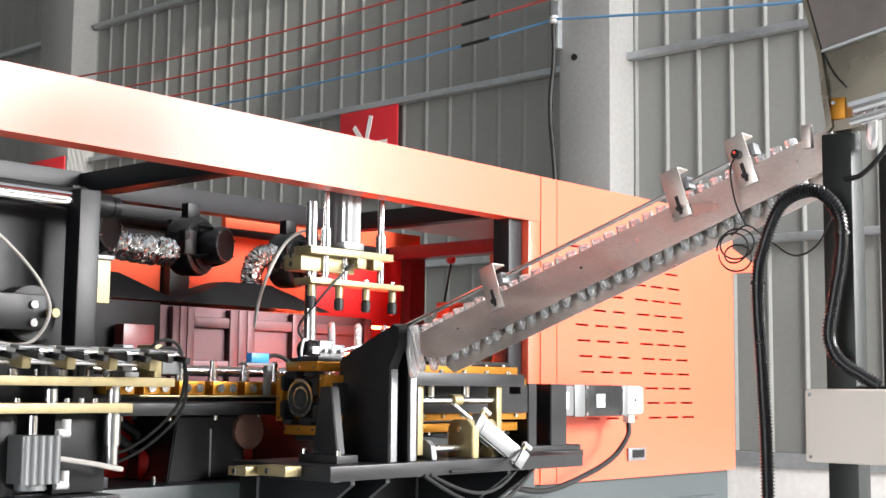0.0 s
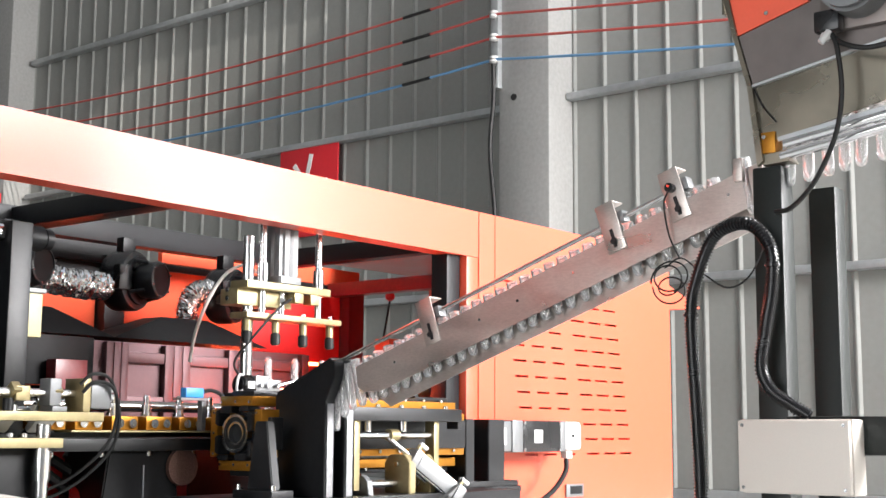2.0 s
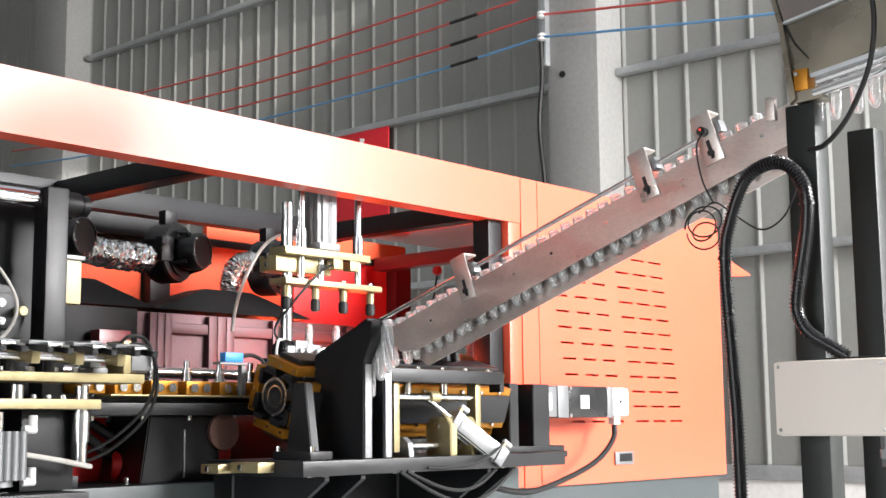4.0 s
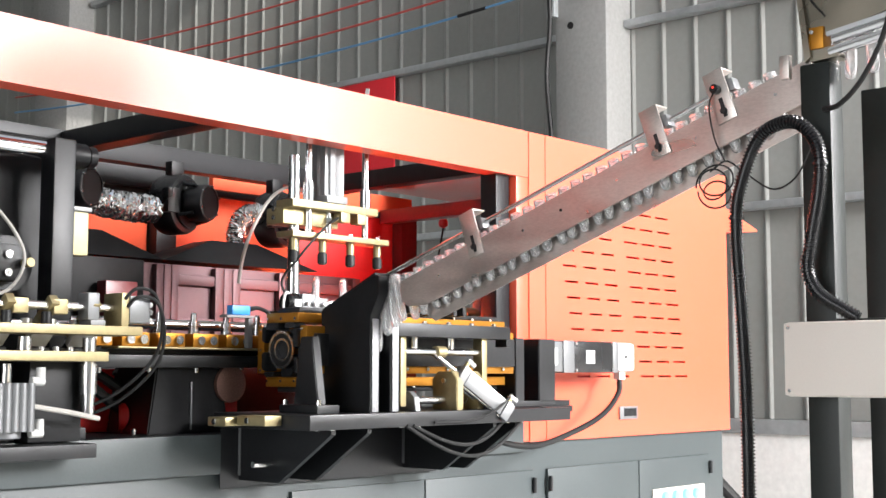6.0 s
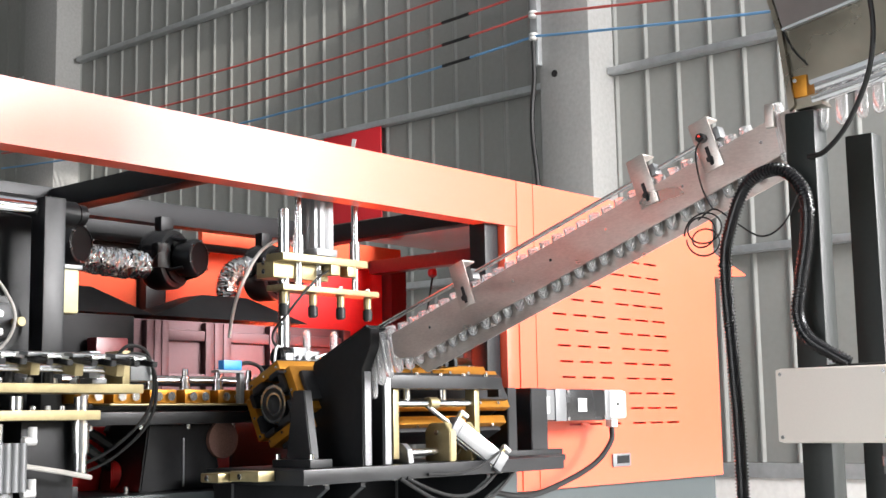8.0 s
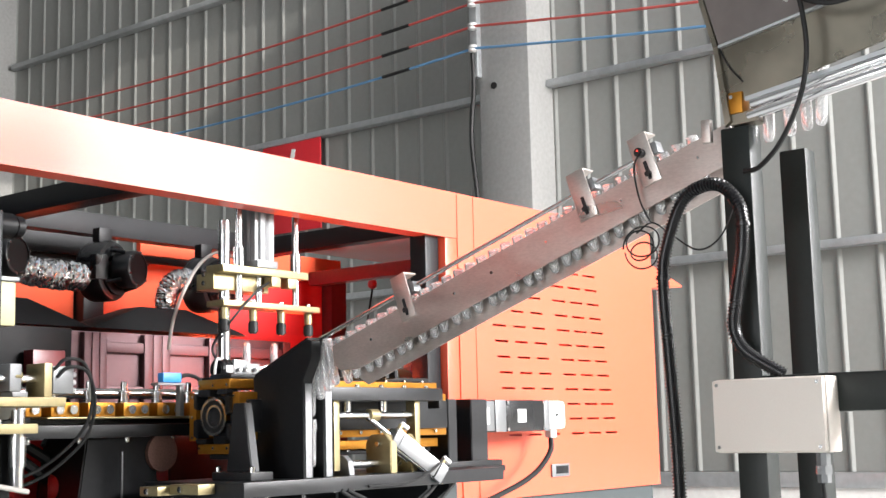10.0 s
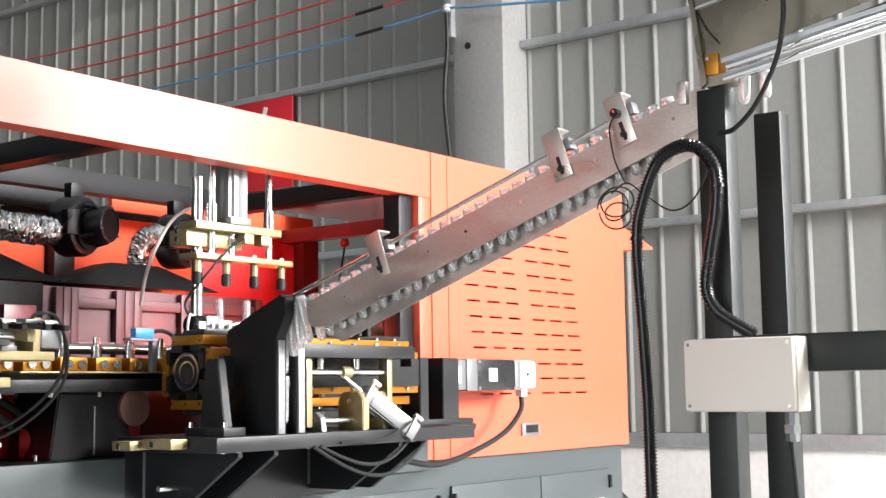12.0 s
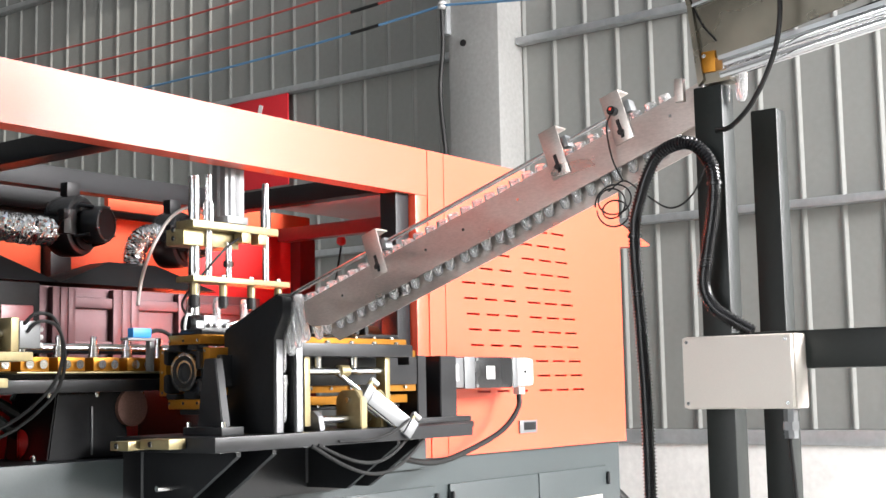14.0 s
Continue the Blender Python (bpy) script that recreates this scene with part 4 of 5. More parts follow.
# ---- conveyor of preform holders ----
def conveyor():
    c = thing("preform_conveyor", "gold and steel conveyor chain with preform mandrels", "conveyor", (0, 0, 0))
    boxpart("rail", (-1.275, -0.50, 0.04, 0.10, 1.188, 1.192), BRASSZINC, c, 0.002)
    boxpart("under_rail", (-1.36, -0.50, 0.05, 0.16, 1.150, 1.1755), BLACKOX, c, 0.002)
    boxpart("chain_bed", (-1.36, -0.30, 0.10, 0.22, 1.178, 1.20), BLACKOX, c, 0.002)
    rodpart("guide_bar", (-1.36, 0.20, 1.245), (-0.75, 0.20, 1.245), 0.012, STEEL, c)
    for k in range(9):
        x = -1.3115 + k * 0.0885
        b = part("chain_link", add_box(B(), x - 0.034, x + 0.034, 0.055, 0.135, 1.1925, 1.222, 0.004), GOLD, c, "gold anodised chain link")
        for dx in (-0.016, 0.016):
            bolt(b, (x + dx, 0.054, 1.207), "-y", 0.0095, 0.006, name="roller")
        part("mandrel", add_lathe(B(), [(0.0125, 1.2222), (0.0125, 1.229), (0.0105, 1.230), (0.0105, 1.238), (0.0125, 1.239), (0.0125, 1.246), (0.007, 1.2475), (0.007, 1.265), (0.004, 1.268)], Matrix.Translation((x, 0.10, 0)), 16), STEEL, b, "bright steel mandrel")
    for k in range(6):
        bolt(c, (-1.3 + k * 0.12, 0.07, 1.1495), "-z", 0.006, 0.01)
    for x in (-0.74, -0.655, -0.565, -0.47):
        ob = new("preform", PREFORM)
        ob.matrix_basis = pose(x, 0.14, 1.29, 180)
        tagged(ob, "clear plastic bottle preform standing neck down on a mandrel", "preform", "preforms on mandrels")
    s = thing("reflex_sensor", "blue optical sensor on a steel bracket by the conveyor", "sensor", (-0.975, 0.03, 1.272))
    boxpart("body", (-0.03, 0.02, -0.01, 0.01, -0.009, 0.012), BLUE, s, 0.003)
    boxpart("bracket", (-0.045, 0.03, -0.012, 0.014, -0.0145, -0.0095), ALU, s, 0)
    boxpart("stalk", (0.02, 0.032, -0.004, 0.01, -0.08, -0.0095), ALU, s, 0.001)
    pts = smooth_path([(-0.957, 0.03, 1.275), (-0.925, 0.03, 1.28), (-0.9, 0.02, 1.265), (-0.893, 0.02, 1.225)])
    single("sensor_cable", add_tube(B(), pts, 0.0045, 8), RUBBER, "black sensor cable beside the conveyor", "cable")
    st = thing("conveyor_stand", "black steel stand under the conveyor with a weld seam", "stand", (0, 0, 0))
    part("body", add_prism(B(), [(-1.18, 1.0125), (-0.97, 1.0125), (-0.99, 1.1495), (-1.16, 1.1495)], "y", 0.07, 0.22, 0.003), BLACK, st)
    boxpart("weld", (-1.075, -1.071, 0.066, 0.0695, 1.02, 1.12), ALU, st, 0.001)
    for x in (-1.20, -0.95):
        bolt(st, (x, 0.09, 1.0125), "z", 0.006, 0.012)
    grille = B()
    add_rod(grille, (-0.972, 0.06, 1.115), (-0.972, 0.075, 1.115), 0.04, None, 24)
    single("brown_grille", grille, mat("brown_mesh", (0.16, 0.08, 0.06), 0.7, grain=300, vary=0.6, bump=0.6), "brown perforated round grille behind the drum", "grille")
    g = thing("solenoid_valve", "black coil and aluminium valve head beside the steel column", "valve", (-0.80, 0.03, 1.295))
    rodpart("coil", (-0.05, -0.0, 0.0), (-0.012, -0.0, 0.0), 0.022, PLASTIC, g, 0.003, "black round coil")
    for k in range(3):
        part("coil_rib", add_ring(B(), (-0.045 + k * 0.012, 0, 0), (-0.041 + k * 0.012, 0, 0), 0.0235, 0.0222), PLASTIC, g)
    boxpart("label", (-0.04, -0.02, -0.0242, -0.0228, -0.008, 0.008), WHITE, g, 0)
    boxpart("valve", (-0.011, 0.03, -0.018, 0.018, -0.018, 0.022), ALU, g, 0.003)
    boxpart("valve", (0.031, 0.07, -0.016, 0.016, -0.014, 0.014), ALU, g, 0.003)
    rodpart("nozzle", (0.05, -0.017, 0.0), (0.13, -0.04, 0.02), 0.004, STEEL, g)
    for x in (0.0, 0.02, 0.05):
        rodpart("fitting", (x, -0.0185, 0.0), (x, -0.028, 0.0), 0.005, STEEL, g)
    part("wire", add_tube(B(), smooth_path([(-0.045, -0.01, 0.022), (-0.06, -0.015, 0.02), (-0.066, -0.015, -0.005), (-0.06, -0.012, -0.03)]), 0.003, 8), WHITE, g, "white lead")
    boxpart("foot", (-0.07, 0.09, -0.022, 0.03, -0.042, -0.0185), BLACKOX, g, 0.002)
    for x in (-0.05, 0.0, 0.06):
        bolt(g, (x, -0.012, -0.0184), "z", 0.005, 0.006)


conveyor()


# ---- transfer arms at the blowing side ----
LY = -0.05


def transfer_unit():
    u = thing("transfer_frame", "yellow zinc two-deck frame with a steel lifting column", "frame", (0, LY, 0))
    boxpart("lower_deck", (-2.2, -1.383, -0.04, 0.06, 1.160, 1.178), BRASSZINC, u, 0.002)
    rodpart("column", (-1.40, 0.0, 1.055), (-1.40, 0.0, 1.2035), 0.013, STEEL, u)
    part("collar", add_ring(B(), (-1.40, 0.0, 1.10), (-1.40, 0.0, 1.155), 0.0165, 0.0132), STEEL, u)
    rodpart("stud", (-1.545, -0.02, 1.1785), (-1.545, -0.02, 1.203), 0.012, STEEL, u)
    for x in (-1.66, -1.60, -1.50, -1.47, -1.44):
        bolt(u, (x, 0.0, 1.1782), "z", 0.006, 0.008)
    for x0, x1 in ((-1.62, -1.585), (-1.51, -1.40)):
        boxpart("leg", (x0, x1, 0.02, 0.08, 1.0125, 1.1595), BLACK, u, 0.003)
    boxpart("foot", (-1.75, -1.36, 0.065, 0.14, 1.0125, 1.035), BLACKOX, u, 0.002)
    boxpart("foot_plate", (-2.2, -1.40, -0.035, 0.0455, 0.984, 1.010), BLACKOX, u, 0.003)
    c = thing("lift_cylinder", "compact aluminium lift cylinder with air fittings", "cylinder", (-1.567, LY, 1.036))
    bm = B()
    for k in range(5):
        add_rod(bm, (-0.03 + k * 0.015, -0.03, 0.0), (-0.03 + k * 0.015, -0.03, 0.085), 0.009, None, 12)
    add_box(bm, -0.036, 0.036, -0.032, 0.03, 0.0, 0.085, 0.002)
    part("barrel", bm, ALU, c)
    rodpart("piston_rod", (0, 0, 0.0855), (0, 0, 0.119), 0.009, STEEL, c)
    for z in (-0.004, 0.088):
        f = rodpart("air_fitting", (0.037, -0.02, z), (0.062, -0.02, z), 0.008, WHITE, c)
        rodpart("elbow", (0.056, -0.02, z + 0.001), (0.056, -0.02, z + 0.025), 0.008, WHITE, f)
    rodpart("end_cap", (0, -0.0, -0.012), (0, 0, -0.0005), 0.028, ALU, c)
    pts = smooth_path([(-1.53, LY - 0.03, 1.08), (-1.46, LY - 0.03, 1.068), (-1.42, LY - 0.03, 1.06), (-1.39, LY - 0.02, 1.055)])
    single("air_tube", add_tube(B(), pts, 0.005, 8), GREYWIRE, "grey air tube on the lift cylinder", "hose")
    # the deck that slides, and what it carries
    s = thing("slide_deck", "yellow zinc upper deck carrying the swing shaft", "slide", (0, LY, 0))
    boxpart("deck", (-2.2, -1.262, -0.045, 0.055, 1.204, 1.221), BRASSZINC, s, 0.002)
    rodpart("swing_shaft", (-2.2, 0.0, 1.256), (-1.30, 0.0, 1.256), 0.008, STEEL, s)
    boxpart("end_block", (-1.300, -1.283, -0.03, 0.03, 1.2215, 1.285), BRASSZINC, s, 0.002)
    boxpart("shaft_block", (-1.365, -1.34, -0.018, 0.018, 1.232, 1.283), ALU, s, 0.003)
    boxpart("shaft_foot", (-1.36, -1.328, -0.02, 0.02, 1.2215, 1.2315), ALU, s, 0.001)
    for x in (-1.62, -1.50, -1.42):
        part("collar", add_box(B(), x - 0.015, x + 0.015, -0.016, 0.016, 1.2405, 1.268, 0.003), BRASSZINC, s)
        rodpart("support", (x - 0.02, 0.0, 1.2215), (x - 0.02, 0.0, 1.245), 0.010, BLACKOX, s)
    for k in range(7):
        bolt(s, (-1.66 + k * 0.05, 0.035, 1.2213), "z", 0.010, 0.012)
    v = part("valve", add_box(B(), -1.282, -1.235, -0.03, 0.02, 1.228, 1.28, 0.004), ALU, s)
    for z in (1.235, 1.25, 1.265):
        rodpart("port", (-1.2345, -0.015, z), (-1.222, -0.015, z), 0.005, WHITE, v)
    # arms with grippers; the arms turn on the shaft
    a = thing("swing_gripper", "row of black-fingered grippers on yellow zinc arms", "gripper", (0, LY, 1.256))
    for k in range(6):
        x = -1.345 - k * 0.0875
        arm = part("arm", add_box(B(), x - 0.009, x + 0.009, -0.018, 0.09, -0.011, 0.011, 0.003), BRASSZINC, a)
        part("gripper_body", add_box(B(), x - 0.022, x + 0.022, 0.040, 0.085, -0.026, -0.0115, 0.003), WHITE, arm, "white gripper body")
        for dx in (-0.013, 0.013):
            part("finger", add_prism(B(), [(x + dx - 0.009, 0.086), (x + dx + 0.009, 0.086), (x + dx * 1.5 + 0.006, 0.165), (x + dx * 1.5 - 0.006, 0.165)], "z", -0.024, -0.014, 0.001), PLASTIC, arm, "black gripper finger")
        part("blade", add_box(B(), x - 0.034, x + 0.030, 0.088, 0.118, -0.031, -0.0245, 0.001), ALU, arm, "flat steel blade")
        part("pad", add_box(B(), x - 0.016, x + 0.012, 0.122, 0.150, -0.030, -0.0245, 0.002), STEEL, arm)
    for dy in (0.05,):
        rodpart("link_rod", (-1.86, dy, 0.002), (-1.33, dy, 0.002), 0.006, STEEL, a)
    for n, z in ((0, 1.26), (1, 1.245)):
        pts = smooth_path([(-1.345, LY - 0.03, z + 0.018), (-1.325, LY - 0.04, z + 0.038), (-1.285, LY - 0.04, z + 0.030), (-1.262, LY - 0.035, z - 0.02), (-1.258, LY - 0.015, z - 0.08), (-1.28, LY + 0.02, z - 0.13), (-1.33, LY + 0.06, z - 0.175), (-1.42, LY + 0.10, z - 0.205)])
        single("black_air_hose", add_tube(B(), [p + Vector((0.006 * n, 0, 0)) for p in pts], 0.0034, 8), RUBBER, "black air hose looping from the valve", "hose", group="air hoses")
    return s, a


SLIDE, ARMS = transfer_unit()


# ---- blowing side behind the pillar ----
def left_bay():
    p = thing("bay_pillar", "black painted square pillar in the machine", "pillar", (-1.40, 0.10, 0))
    boxpart("shaft", (-0.005, 0.043, -0.02, 0.03, 1.012, 1.60), FRAMEBLACK, p, 0.003)
    t = thing("tie_bar", "polished steel tie bar with a black end nut", "tie bar", (0, 0.13, 1.578))
    rodpart("bar", (-2.3, -0.015, 0), (-1.407, -0.015, 0), 0.018, CHROME, t)
    rodpart("nut", (-1.3565, 0.0, 0.0), (-1.305, 0, 0), 0.026, BLACK, t, 0.004)
    rodpart("collar", (-1.3045, 0.0, 0.0), (-1.285, 0, 0), 0.022, BLACK, t, 0.002)
    pl = thing("mould_platen", "black mould platen, enlarged to darken the bay, with a bolted connector", "platen", (-1.49, 0.13, -0.006))
    # block enlarged into a black backdrop for the dark space by the pillar
    boxpart("block", (-0.7, 0.185, 0.06, 0.41, 1.0185, 1.625), BLACK, pl, 0.004)
    g = part("hub", add_rod(B(), (0.02, 0.0, 1.355), (0.02, 0.0595, 1.355), 0.055, None, 28, 0.003), FRAMEBLACK, pl)
    boxpart("cover", (-0.08, 0.03, -0.035, -0.0005, 1.32, 1.39), FRAMEBLACK, pl, 0.003)
    for z in (1.335, 1.37):
        bolt(g, (0.0, -0.036, z), "-y", 0.008, 0.006)
    rodpart("nipple", (0.035, -0.036, 1.355), (0.035, -0.06, 1.355), 0.009, BRASSZINC, g)
    pts = smooth_path([(-1.62, 0.08, 1.52), (-1.55, 0.08, 1.47), (-1.495, 0.07, 1.41), (-1.475, 0.06, 1.355), (-1.49, 0.07, 1.305), (-1.53, 0.08, 1.285), (-1.62, 0.1, 1.30)])
    single("air_tube", add_tube(B(), pts, 0.0034, 8), GREYWIRE, "grey air tube curling in front of the platen", "hose")
    o = thing("oil_bottle", "pale yellow lubricator tin beside the pillar", "container", (-1.267, 0.22, 1.415))
    boxpart("body", (-0.018, 0.02, -0.02, 0.02, -0.032, 0.06), YELLOWISH, o, 0.004)
    boxpart("cap", (-0.025, 0.025, -0.025, 0.025, 0.0605, 0.07), ALU, o, 0.002)


left_bay()


# ---- small things behind the chute ----
def rear_details():
    p = thing("pull_switch", "red knob on a thin black pull cord at the rear", "switch", (0.76, 0.99, 1.69))
    part("knob", add_lathe(B(), [(0.004, -0.02), (0.016, -0.012), (0.018, 0.0), (0.014, 0.012), (0.004, 0.018)], Matrix(), 16), RED, p)
    part("cord", add_tube(B(), smooth_path([(0, 0, -0.018), (-0.015, 0, -0.08), (-0.035, 0, -0.16), (-0.07, 0, -0.30)]), 0.004, 8), RUBBER, p)
    u = thing("profile_post", "aluminium profile post behind the chute", "post", (0.22, 0.36, 0))
    for dx in (0.0, 0.0305):
        boxpart("profile", (dx, dx + 0.03, 0.0, 0.03, 1.0125, 1.42), ALU, u, 0.003)
    boxpart("base_plate", (-0.02, 0.08, -0.02, 0.05, 1.42, 1.43), ALU, u)
    v = thing("valve_block", "orange-lit valve block with brass cylinder under the chute", "valve", (-0.10, 0.20, 1.262))
    boxpart("body", (-0.09, 0.06, -0.03, 0.03, -0.05, 0.0), BLACKOX, v, 0.003)
    rodpart("cylinder", (0.02, -0.02, 0.03), (0.08, -0.02, 0.03), 0.028, BRASSZINC, v, 0.003)
    for k in range(4):
        bolt(v, (-0.08 + k * 0.03, -0.01, 0.0), "z", 0.006, 0.014)
    b = thing("relay_box", "orange sheet-metal box behind the press", "box", (0.42, 0.62, 1.44))
    boxpart("body", (-0.12, 0.10, -0.03, 0.03, -0.06, 0.05), ORANGE, b, 0.003)
    boxpart("stand", (-0.05, 0.0, -0.01, 0.02, -0.427, -0.0605), BLACK, b)
    for k in range(2):
        pts = smooth_path([(1.06, 0.2 + 0.1 * k, 0.80), (1.12, 0.15 + 0.1 * k, 0.82), (1.22, 0.1 + 0.1 * k, 0.74), (1.36, 0.02 + 0.1 * k, 0.55), (1.5, -0.05, 0.2), (1.6, -0.1, 0.02)])
        single("power_conduit", add_tube(B(), pts, 0.022, 10), RUBBER, "thick black power conduit curving down to the floor", "conduit", group="conduits")


rear_details()


def float_switch():
    f = thing("red_spool", "red and grey plastic spool on the machine bed", "spool", (-1.205, 0.17, 1.0125))
    f.matrix_basis = pose(-1.175, 0.18, 1.0125, 0, 0, -32)
    part("cap", add_rod(B(), (0, 0, 0.032), (0.035, 0, 0.032), 0.032, None, 20, 0.004), RED, f)
    part("body", add_rod(B(), (0.0355, 0, 0.032), (0.07, 0, 0.032), 0.030, None, 20, 0.004), WHITEBOX, f, "grey plastic body")


float_switch()


# ---- heating oven, fans and ducts ----
def fan(at, label):
    """A centrifugal blower: scroll, intake ring, motor on stays, feet bracket."""
    f = thing("blower", label, "blower", at, group="blowers")
    turn = pose(0, 0, 0, 90, 0, 20)
    part("scroll", add_lathe(B(), [(0.02, -0.05), (0.066, -0.05), (0.076, -0.046), (0.080, -0.036), (0.080, 0.012), (0.076, 0.022), (0.066, 0.026), (0.02, 0.026)], turn, 36), PLASTIC, f)
    part("intake_ring", add_ring(B(), turn @ Vector((0, 0, 0.0262)), turn @ Vector((0, 0, 0.034)), 0.064, 0.05, 32), BLACKOX, f)
    motor = part("motor", add_lathe(B(), [(0.02, 0.0345), (0.040, 0.0345), (0.046, 0.040), (0.049, 0.050), (0.049, 0.088), (0.046, 0.094), (0.041, 0.096), (0.041, 0.093), (0.002, 0.093)], turn, 32), PLASTIC, f)
    for k in range(6):
        a = k * math.tau / 6 + 0.35
        p = turn @ Vector((0.0445 * math.cos(a), 0.0445 * math.sin(a), 0.094))
        q = turn @ Vector((0.0445 * math.cos(a), 0.0445 * math.sin(a), 0.0985))
        part("screw", add_rod(B(), p, q, 0.0028, None, 8), STEEL, motor)
    for k in range(4):
        a = k * math.tau / 4 + 0.6
        p = turn @ Vector((0.060 * math.cos(a), 0.060 * math.sin(a), 0.034))
        q = turn @ Vector((0.052 * math.cos(a), 0.052 * math.sin(a), 0.072))
        part("stay", add_rod(B(), p, q, 0.005, None, 8), BLACKOX, f)
    boxpart("bracket", (-0.01, 0.03, 0.02, 0.05, 0.077, 0.118), BLACK, f)
    boxpart("terminal_box", (-0.075, -0.035, -0.055, -0.027, -0.03, 0.035), PLASTIC, f, 0.004)
    return f


def foil_duct(points, r, label):
    path = smooth_path(points, 22)
    radii = [r * (1.0 + 0.06 * math.sin(i * 1.9) + 0.04 * math.sin(i * 4.3)) for i in range(len(path))]
    bm = add_tube(B(), path, r, 26, radii)
    for v in bm.verts:
        v.co += 0.16 * r * noise.noise_vector(v.co * 95)
    return single("foil_duct", bm, FOIL, label, "duct", group="ducts", smooth=False)


def oven():
    o = thing("heating_oven", "black-hooded heating oven framed in aluminium profile", "oven", (0, 0.55, 0))
    boxpart("body", (-1.30, -0.10, 0.06, 0.40, 1.0125, 1.30), HOOD, o, 0.003)
    for x0, x1 in ((-0.80, -0.27), (-1.28, -0.80)):
        xm = (x0 + x1) / 2 + 0.02
        bm = B()
        lo = [bm.verts.new(v) for v in ((x0, 0.0, 1.425), (x1, 0.0, 1.425), (x1, 0.2, 1.425), (x0, 0.2, 1.425))]
        hi = [bm.verts.new(v) for v in ((xm - 0.08, 0.07, 1.495), (xm + 0.08, 0.07, 1.495), (xm + 0.08, 0.15, 1.495), (xm - 0.08, 0.15, 1.495))]
        bm.faces.new(hi)
        bm.faces.new(lo[::-1])
        for k in range(4):
            bm.faces.new((lo[k], lo[(k + 1) % 4], hi[(k + 1) % 4], hi[k]))
        part("hood", bm, HOOD, o, smooth=False)
    boxpart("wall", (-1.30, -0.86, 0.0, 0.02, 1.30, 1.42), HOOD, o)
    for x, w in ((-0.836, 0.022), (-0.8125, 0.022), (-0.789, 0.022), (-0.65, 0.028), (-0.6205, 0.028), (-0.591, 0.026), (-0.43, 0.03), (-0.15, 0.03)):
        boxpart("upright", (x, x + w, -0.02, 0.0, 1.22, 1.412), MAROON, o, 0.003)
    for z in (1.362, 1.25):
        boxpart("cross_profile", (-0.766, -0.15, -0.016, -0.002, z, z + 0.028), MAROON, o, 0.004)
    boxpart("reflector", (-0.86, -0.12, 0.0, 0.01, 1.20, 1.415), MAROON, o)
    b = thing("terminal_box", "dark red sheet-metal terminal box", "box", (-0.957, 0.52, 1.315))
    boxpart("body", (-0.045, 0.045, -0.02, 0.02, -0.04, 0.045), DARKMAROON, b, 0.003)
    fan((-0.705, 0.62, 1.582), "black centrifugal blower hung under the rear beam")
    fan((-0.355, 0.62, 1.572), "black centrifugal blower half hidden by the press")
    fan((-1.06, 0.62, 1.585), "black centrifugal blower beside the pillar")
    foil_duct([(-1.02, 0.58, 1.564), (-0.96, 0.57, 1.556), (-0.89, 0.57, 1.552), (-0.815, 0.58, 1.554)], 0.034, "crinkled aluminium foil duct between blowers")
    foil_duct([(-0.39, 0.62, 1.578), (-0.43, 0.63, 1.582), (-0.47, 0.64, 1.566), (-0.482, 0.65, 1.53), (-0.482, 0.65, 1.49)], 0.030, "crinkled aluminium foil duct rising from the oven hood")
    for x in (-1.12, -1.06, -1.0):
        pts = smooth_path([(x - 0.16, 0.22, 1.145), (x - 0.11, 0.20, 1.11), (x - 0.05, 0.19, 1.065), (x + 0.02, 0.19, 1.022)])
        single("thick_cable", add_tube(B(), pts, 0.012, 8), RUBBER, "thick black cable hanging under the conveyor", "cable")
    r = single("red_guard", add_box(B(), -1.34, -0.80, 0.25, 0.266, 1.0125, 1.147, 0.002), RED, "bright red sheet guard under the oven", "guard")
    g = single("valve_bank", add_box(B(), -0.50, -0.25, 0.28, 0.36, 1.0125, 1.24, 0.004), ALU, "aluminium valve bank behind the pusher", "valves")
    for x, y, z in ((-0.20, 0.30, 1.27), (-0.20, 0.34, 1.30), (-0.10, 0.70, 1.40)):
        single("heater_lamp", add_rod(B(), (x - 0.25, y, z), (x + 0.25, y, z), 0.005, None, 10), GLOWRED, "glowing red infrared heater tube", "lamp", group="heater lamps")


oven()


def turning_gripper():
    """Arms that lift preforms from the conveyor over to the drum; they turn on their shaft."""
    g = thing("turning_gripper", "row of white gripper bodies with black fingers on a steel shaft", "gripper", (0, 0.0, 1.272))
    rodpart("shaft", (-0.83, 0, 0), (-0.40, 0, 0), 0.008, STEEL, g)
    for x in (-0.74, -0.655, -0.565, -0.47):
        a = part("arm", add_box(B(), x - 0.008, x + 0.008, -0.014, 0.075, -0.010, 0.010, 0.003), BRASSZINC, g)
        part("gripper_body", add_box(B(), x - 0.020, x + 0.020, 0.050, 0.105, -0.014, 0.014, 0.004), WHITE, a, "white gripper body")
        for dx in (-0.011, 0.011):
            part("finger", add_prism(B(), [(x + dx - 0.008, 0.1055), (x + dx + 0.008, 0.1055), (x + dx * 1.5 + 0.006, 0.16), (x + dx * 1.5 - 0.006, 0.16)], "z", -0.010, 0.010, 0.001), PLASTIC, a, "black gripper finger")
    return g


TURNER = turning_gripper()


# ---- what moves ----
CYCLE = 3.9


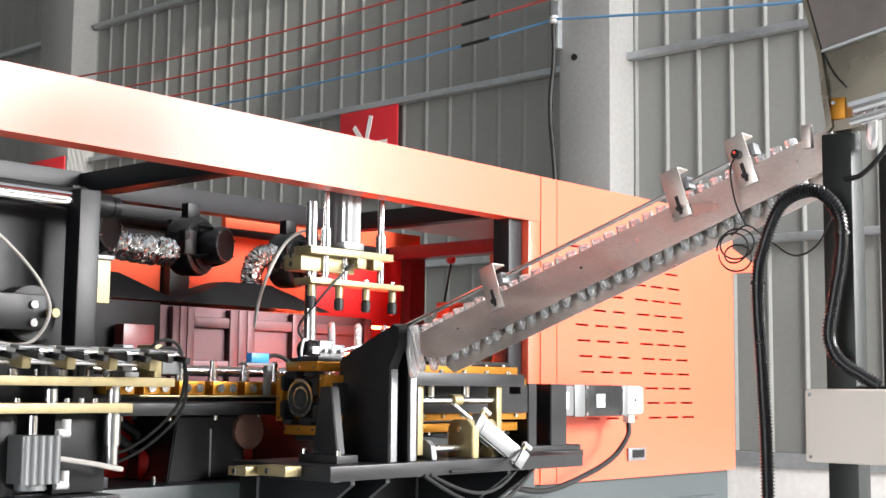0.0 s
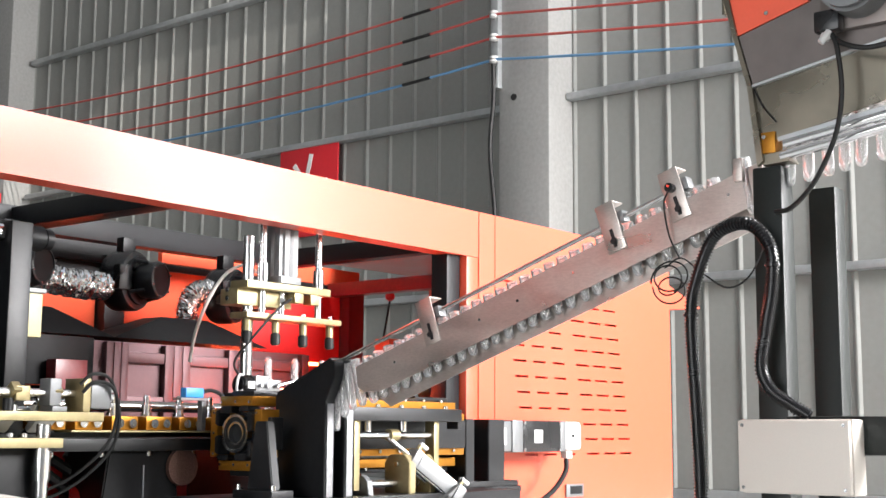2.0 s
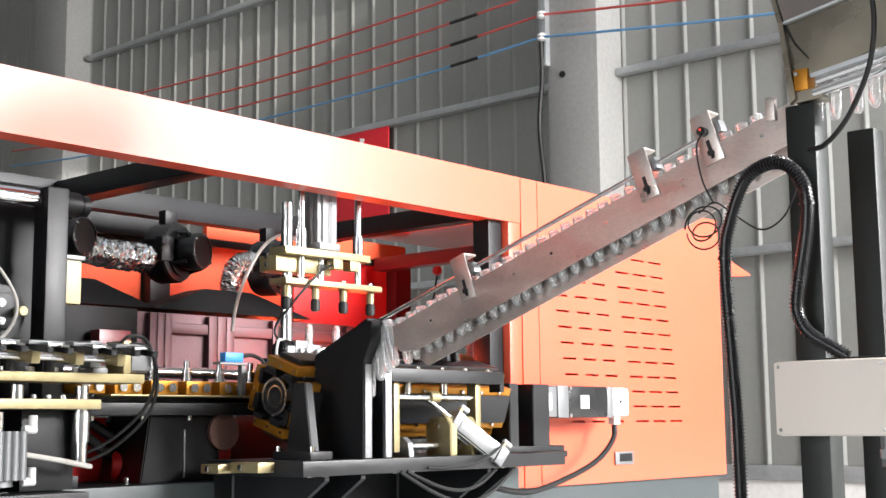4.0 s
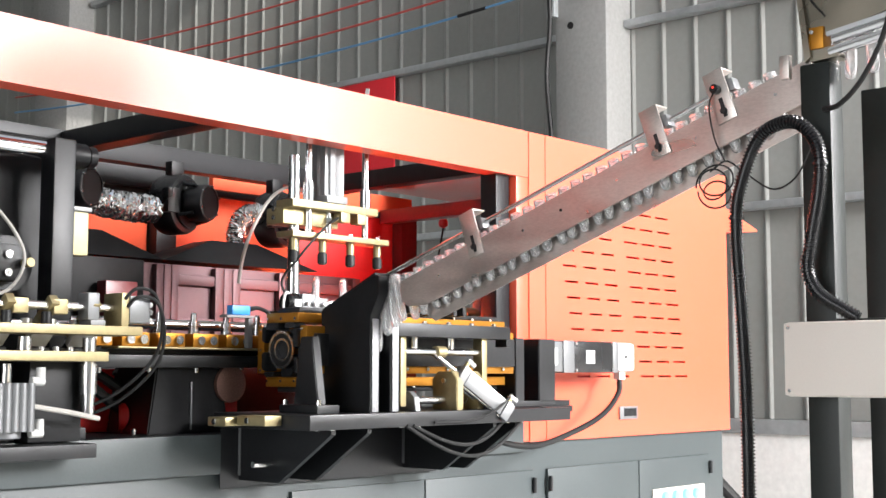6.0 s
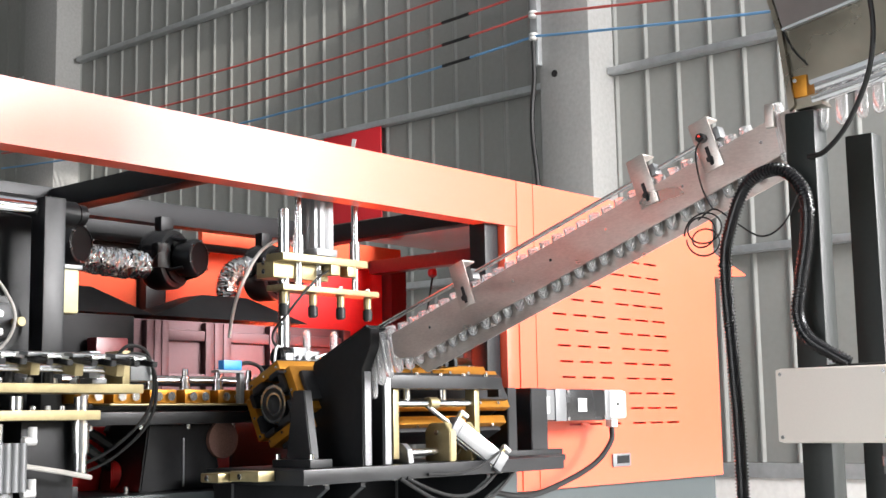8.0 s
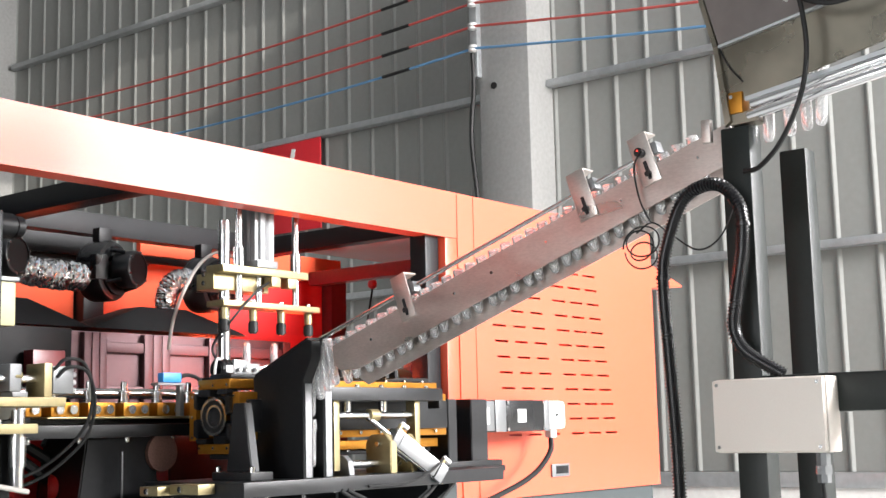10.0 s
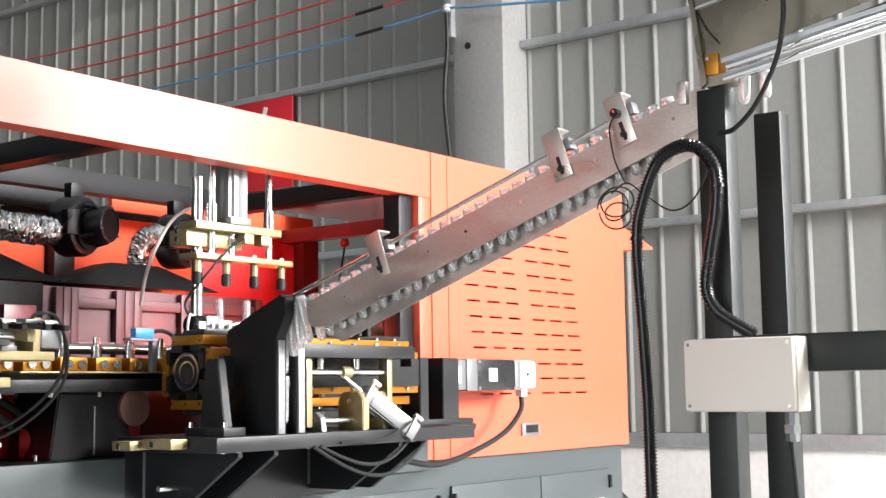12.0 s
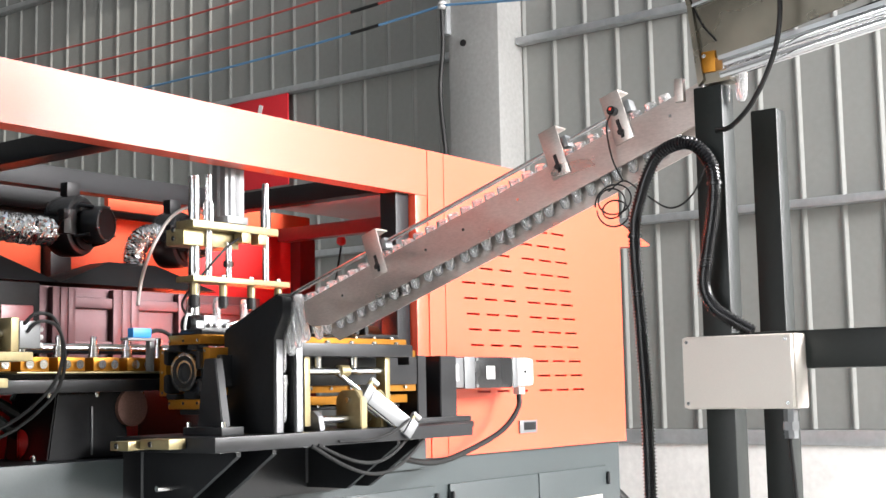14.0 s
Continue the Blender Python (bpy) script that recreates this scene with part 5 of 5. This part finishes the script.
def keyed(steps, end=14.0):
    """Repeats a cycle of (phase, value) steps over the clip; gives (seconds, value)."""
    out = []
    n = -1
    while n * CYCLE < end:
        for ph, v in steps:
            t = n * CYCLE + ph
            out.append((t, v))
        n += 1
    def value(t):
        for (a, u), (b, w) in zip(out, out[1:]):
            if a <= t <= b:
                f = 0 if b == a else (t - a) / (b - a)
                return u + (w - u) * f * f * (3 - 2 * f)
        return out[-1][1]
    return [(k * 0.1, value(k * 0.1)) for k in range(int(end * 10) + 1)]


def motions():
    # the queue moves down by one place at a time
    steps = [0.6 + 1.2 * n for n in range(11)]
    for ob, k in QUEUE:
        rows = [(0.0, queue_place(k))]
        for n, t in enumerate(steps):
            rows += [(t, queue_place(k - n)), (t + 0.35, queue_place(k - n - 1))]
        walk(ob, rows + [(14.0, queue_place(k - len(steps)))])
    walk(PRESS, [(t, pose(0, PY, 1.465 - v)) for t, v in keyed([(0, 0), (2.15, 0), (2.4, 0.085), (2.7, 0.085), (3.1, 0), (3.89, 0)])])
    walk(PUSHER, [(t, pose(0, -0.235, 1.08, v)) for t, v in keyed([(0, 0), (3.05, 0), (3.35, 24), (3.6, 24), (3.75, 0), (3.89, 0)])])
    walk(CYL, [(t, pose(-0.565, -0.262, 1.122, 0, 36 + 0.9 * v, -20)) for t, v in keyed([(0, 0), (3.05, 0), (3.35, 24), (3.6, 24), (3.75, 0), (3.89, 0)])])
    walk(TURNER, [(t, pose(0, 0, 1.272, -v)) for t, v in keyed([(0, -176), (2.62, -176), (2.95, -4), (3.45, -4), (3.75, -176), (3.89, -176)])])
    rows = []
    for t, v in keyed([(0, 0), (0.02, 0), (0.3, 90), (0.8, 180), (1.2, 270), (3.88, 270), (3.89, 270)]):
        n = math.floor(t / CYCLE + 1e-6)
        ph = t - n * CYCLE
        v = 270 if ph > 1.2 else v if ph > 0.02 else 0
        rows.append((t, pose(-0.88, AY - 0.005, AZ, 270 * n + v)))
    walk(DRUM, rows)
    walk(SLIDE, [(t, pose(-v - 0.03, LY, 0.005)) for t, v in keyed([(0, 0), (1.9, 0), (2.3, 0.042), (2.75, 0.042), (3.05, 0), (3.89, 0)])])
    arms = keyed([(0, 188), (0.28, 188), (0.62, -40), (3.0, -40), (3.42, 188), (3.89, 188)])
    slide = dict((round(t, 1), v) for t, v in keyed([(0, 0), (1.9, 0), (2.3, 0.042), (2.75, 0.042), (3.05, 0), (3.89, 0)]))
    walk(ARMS, [(t, pose(-slide[round(t, 1)] - 0.03, LY, 1.261, v)) for t, v in arms])


motions()
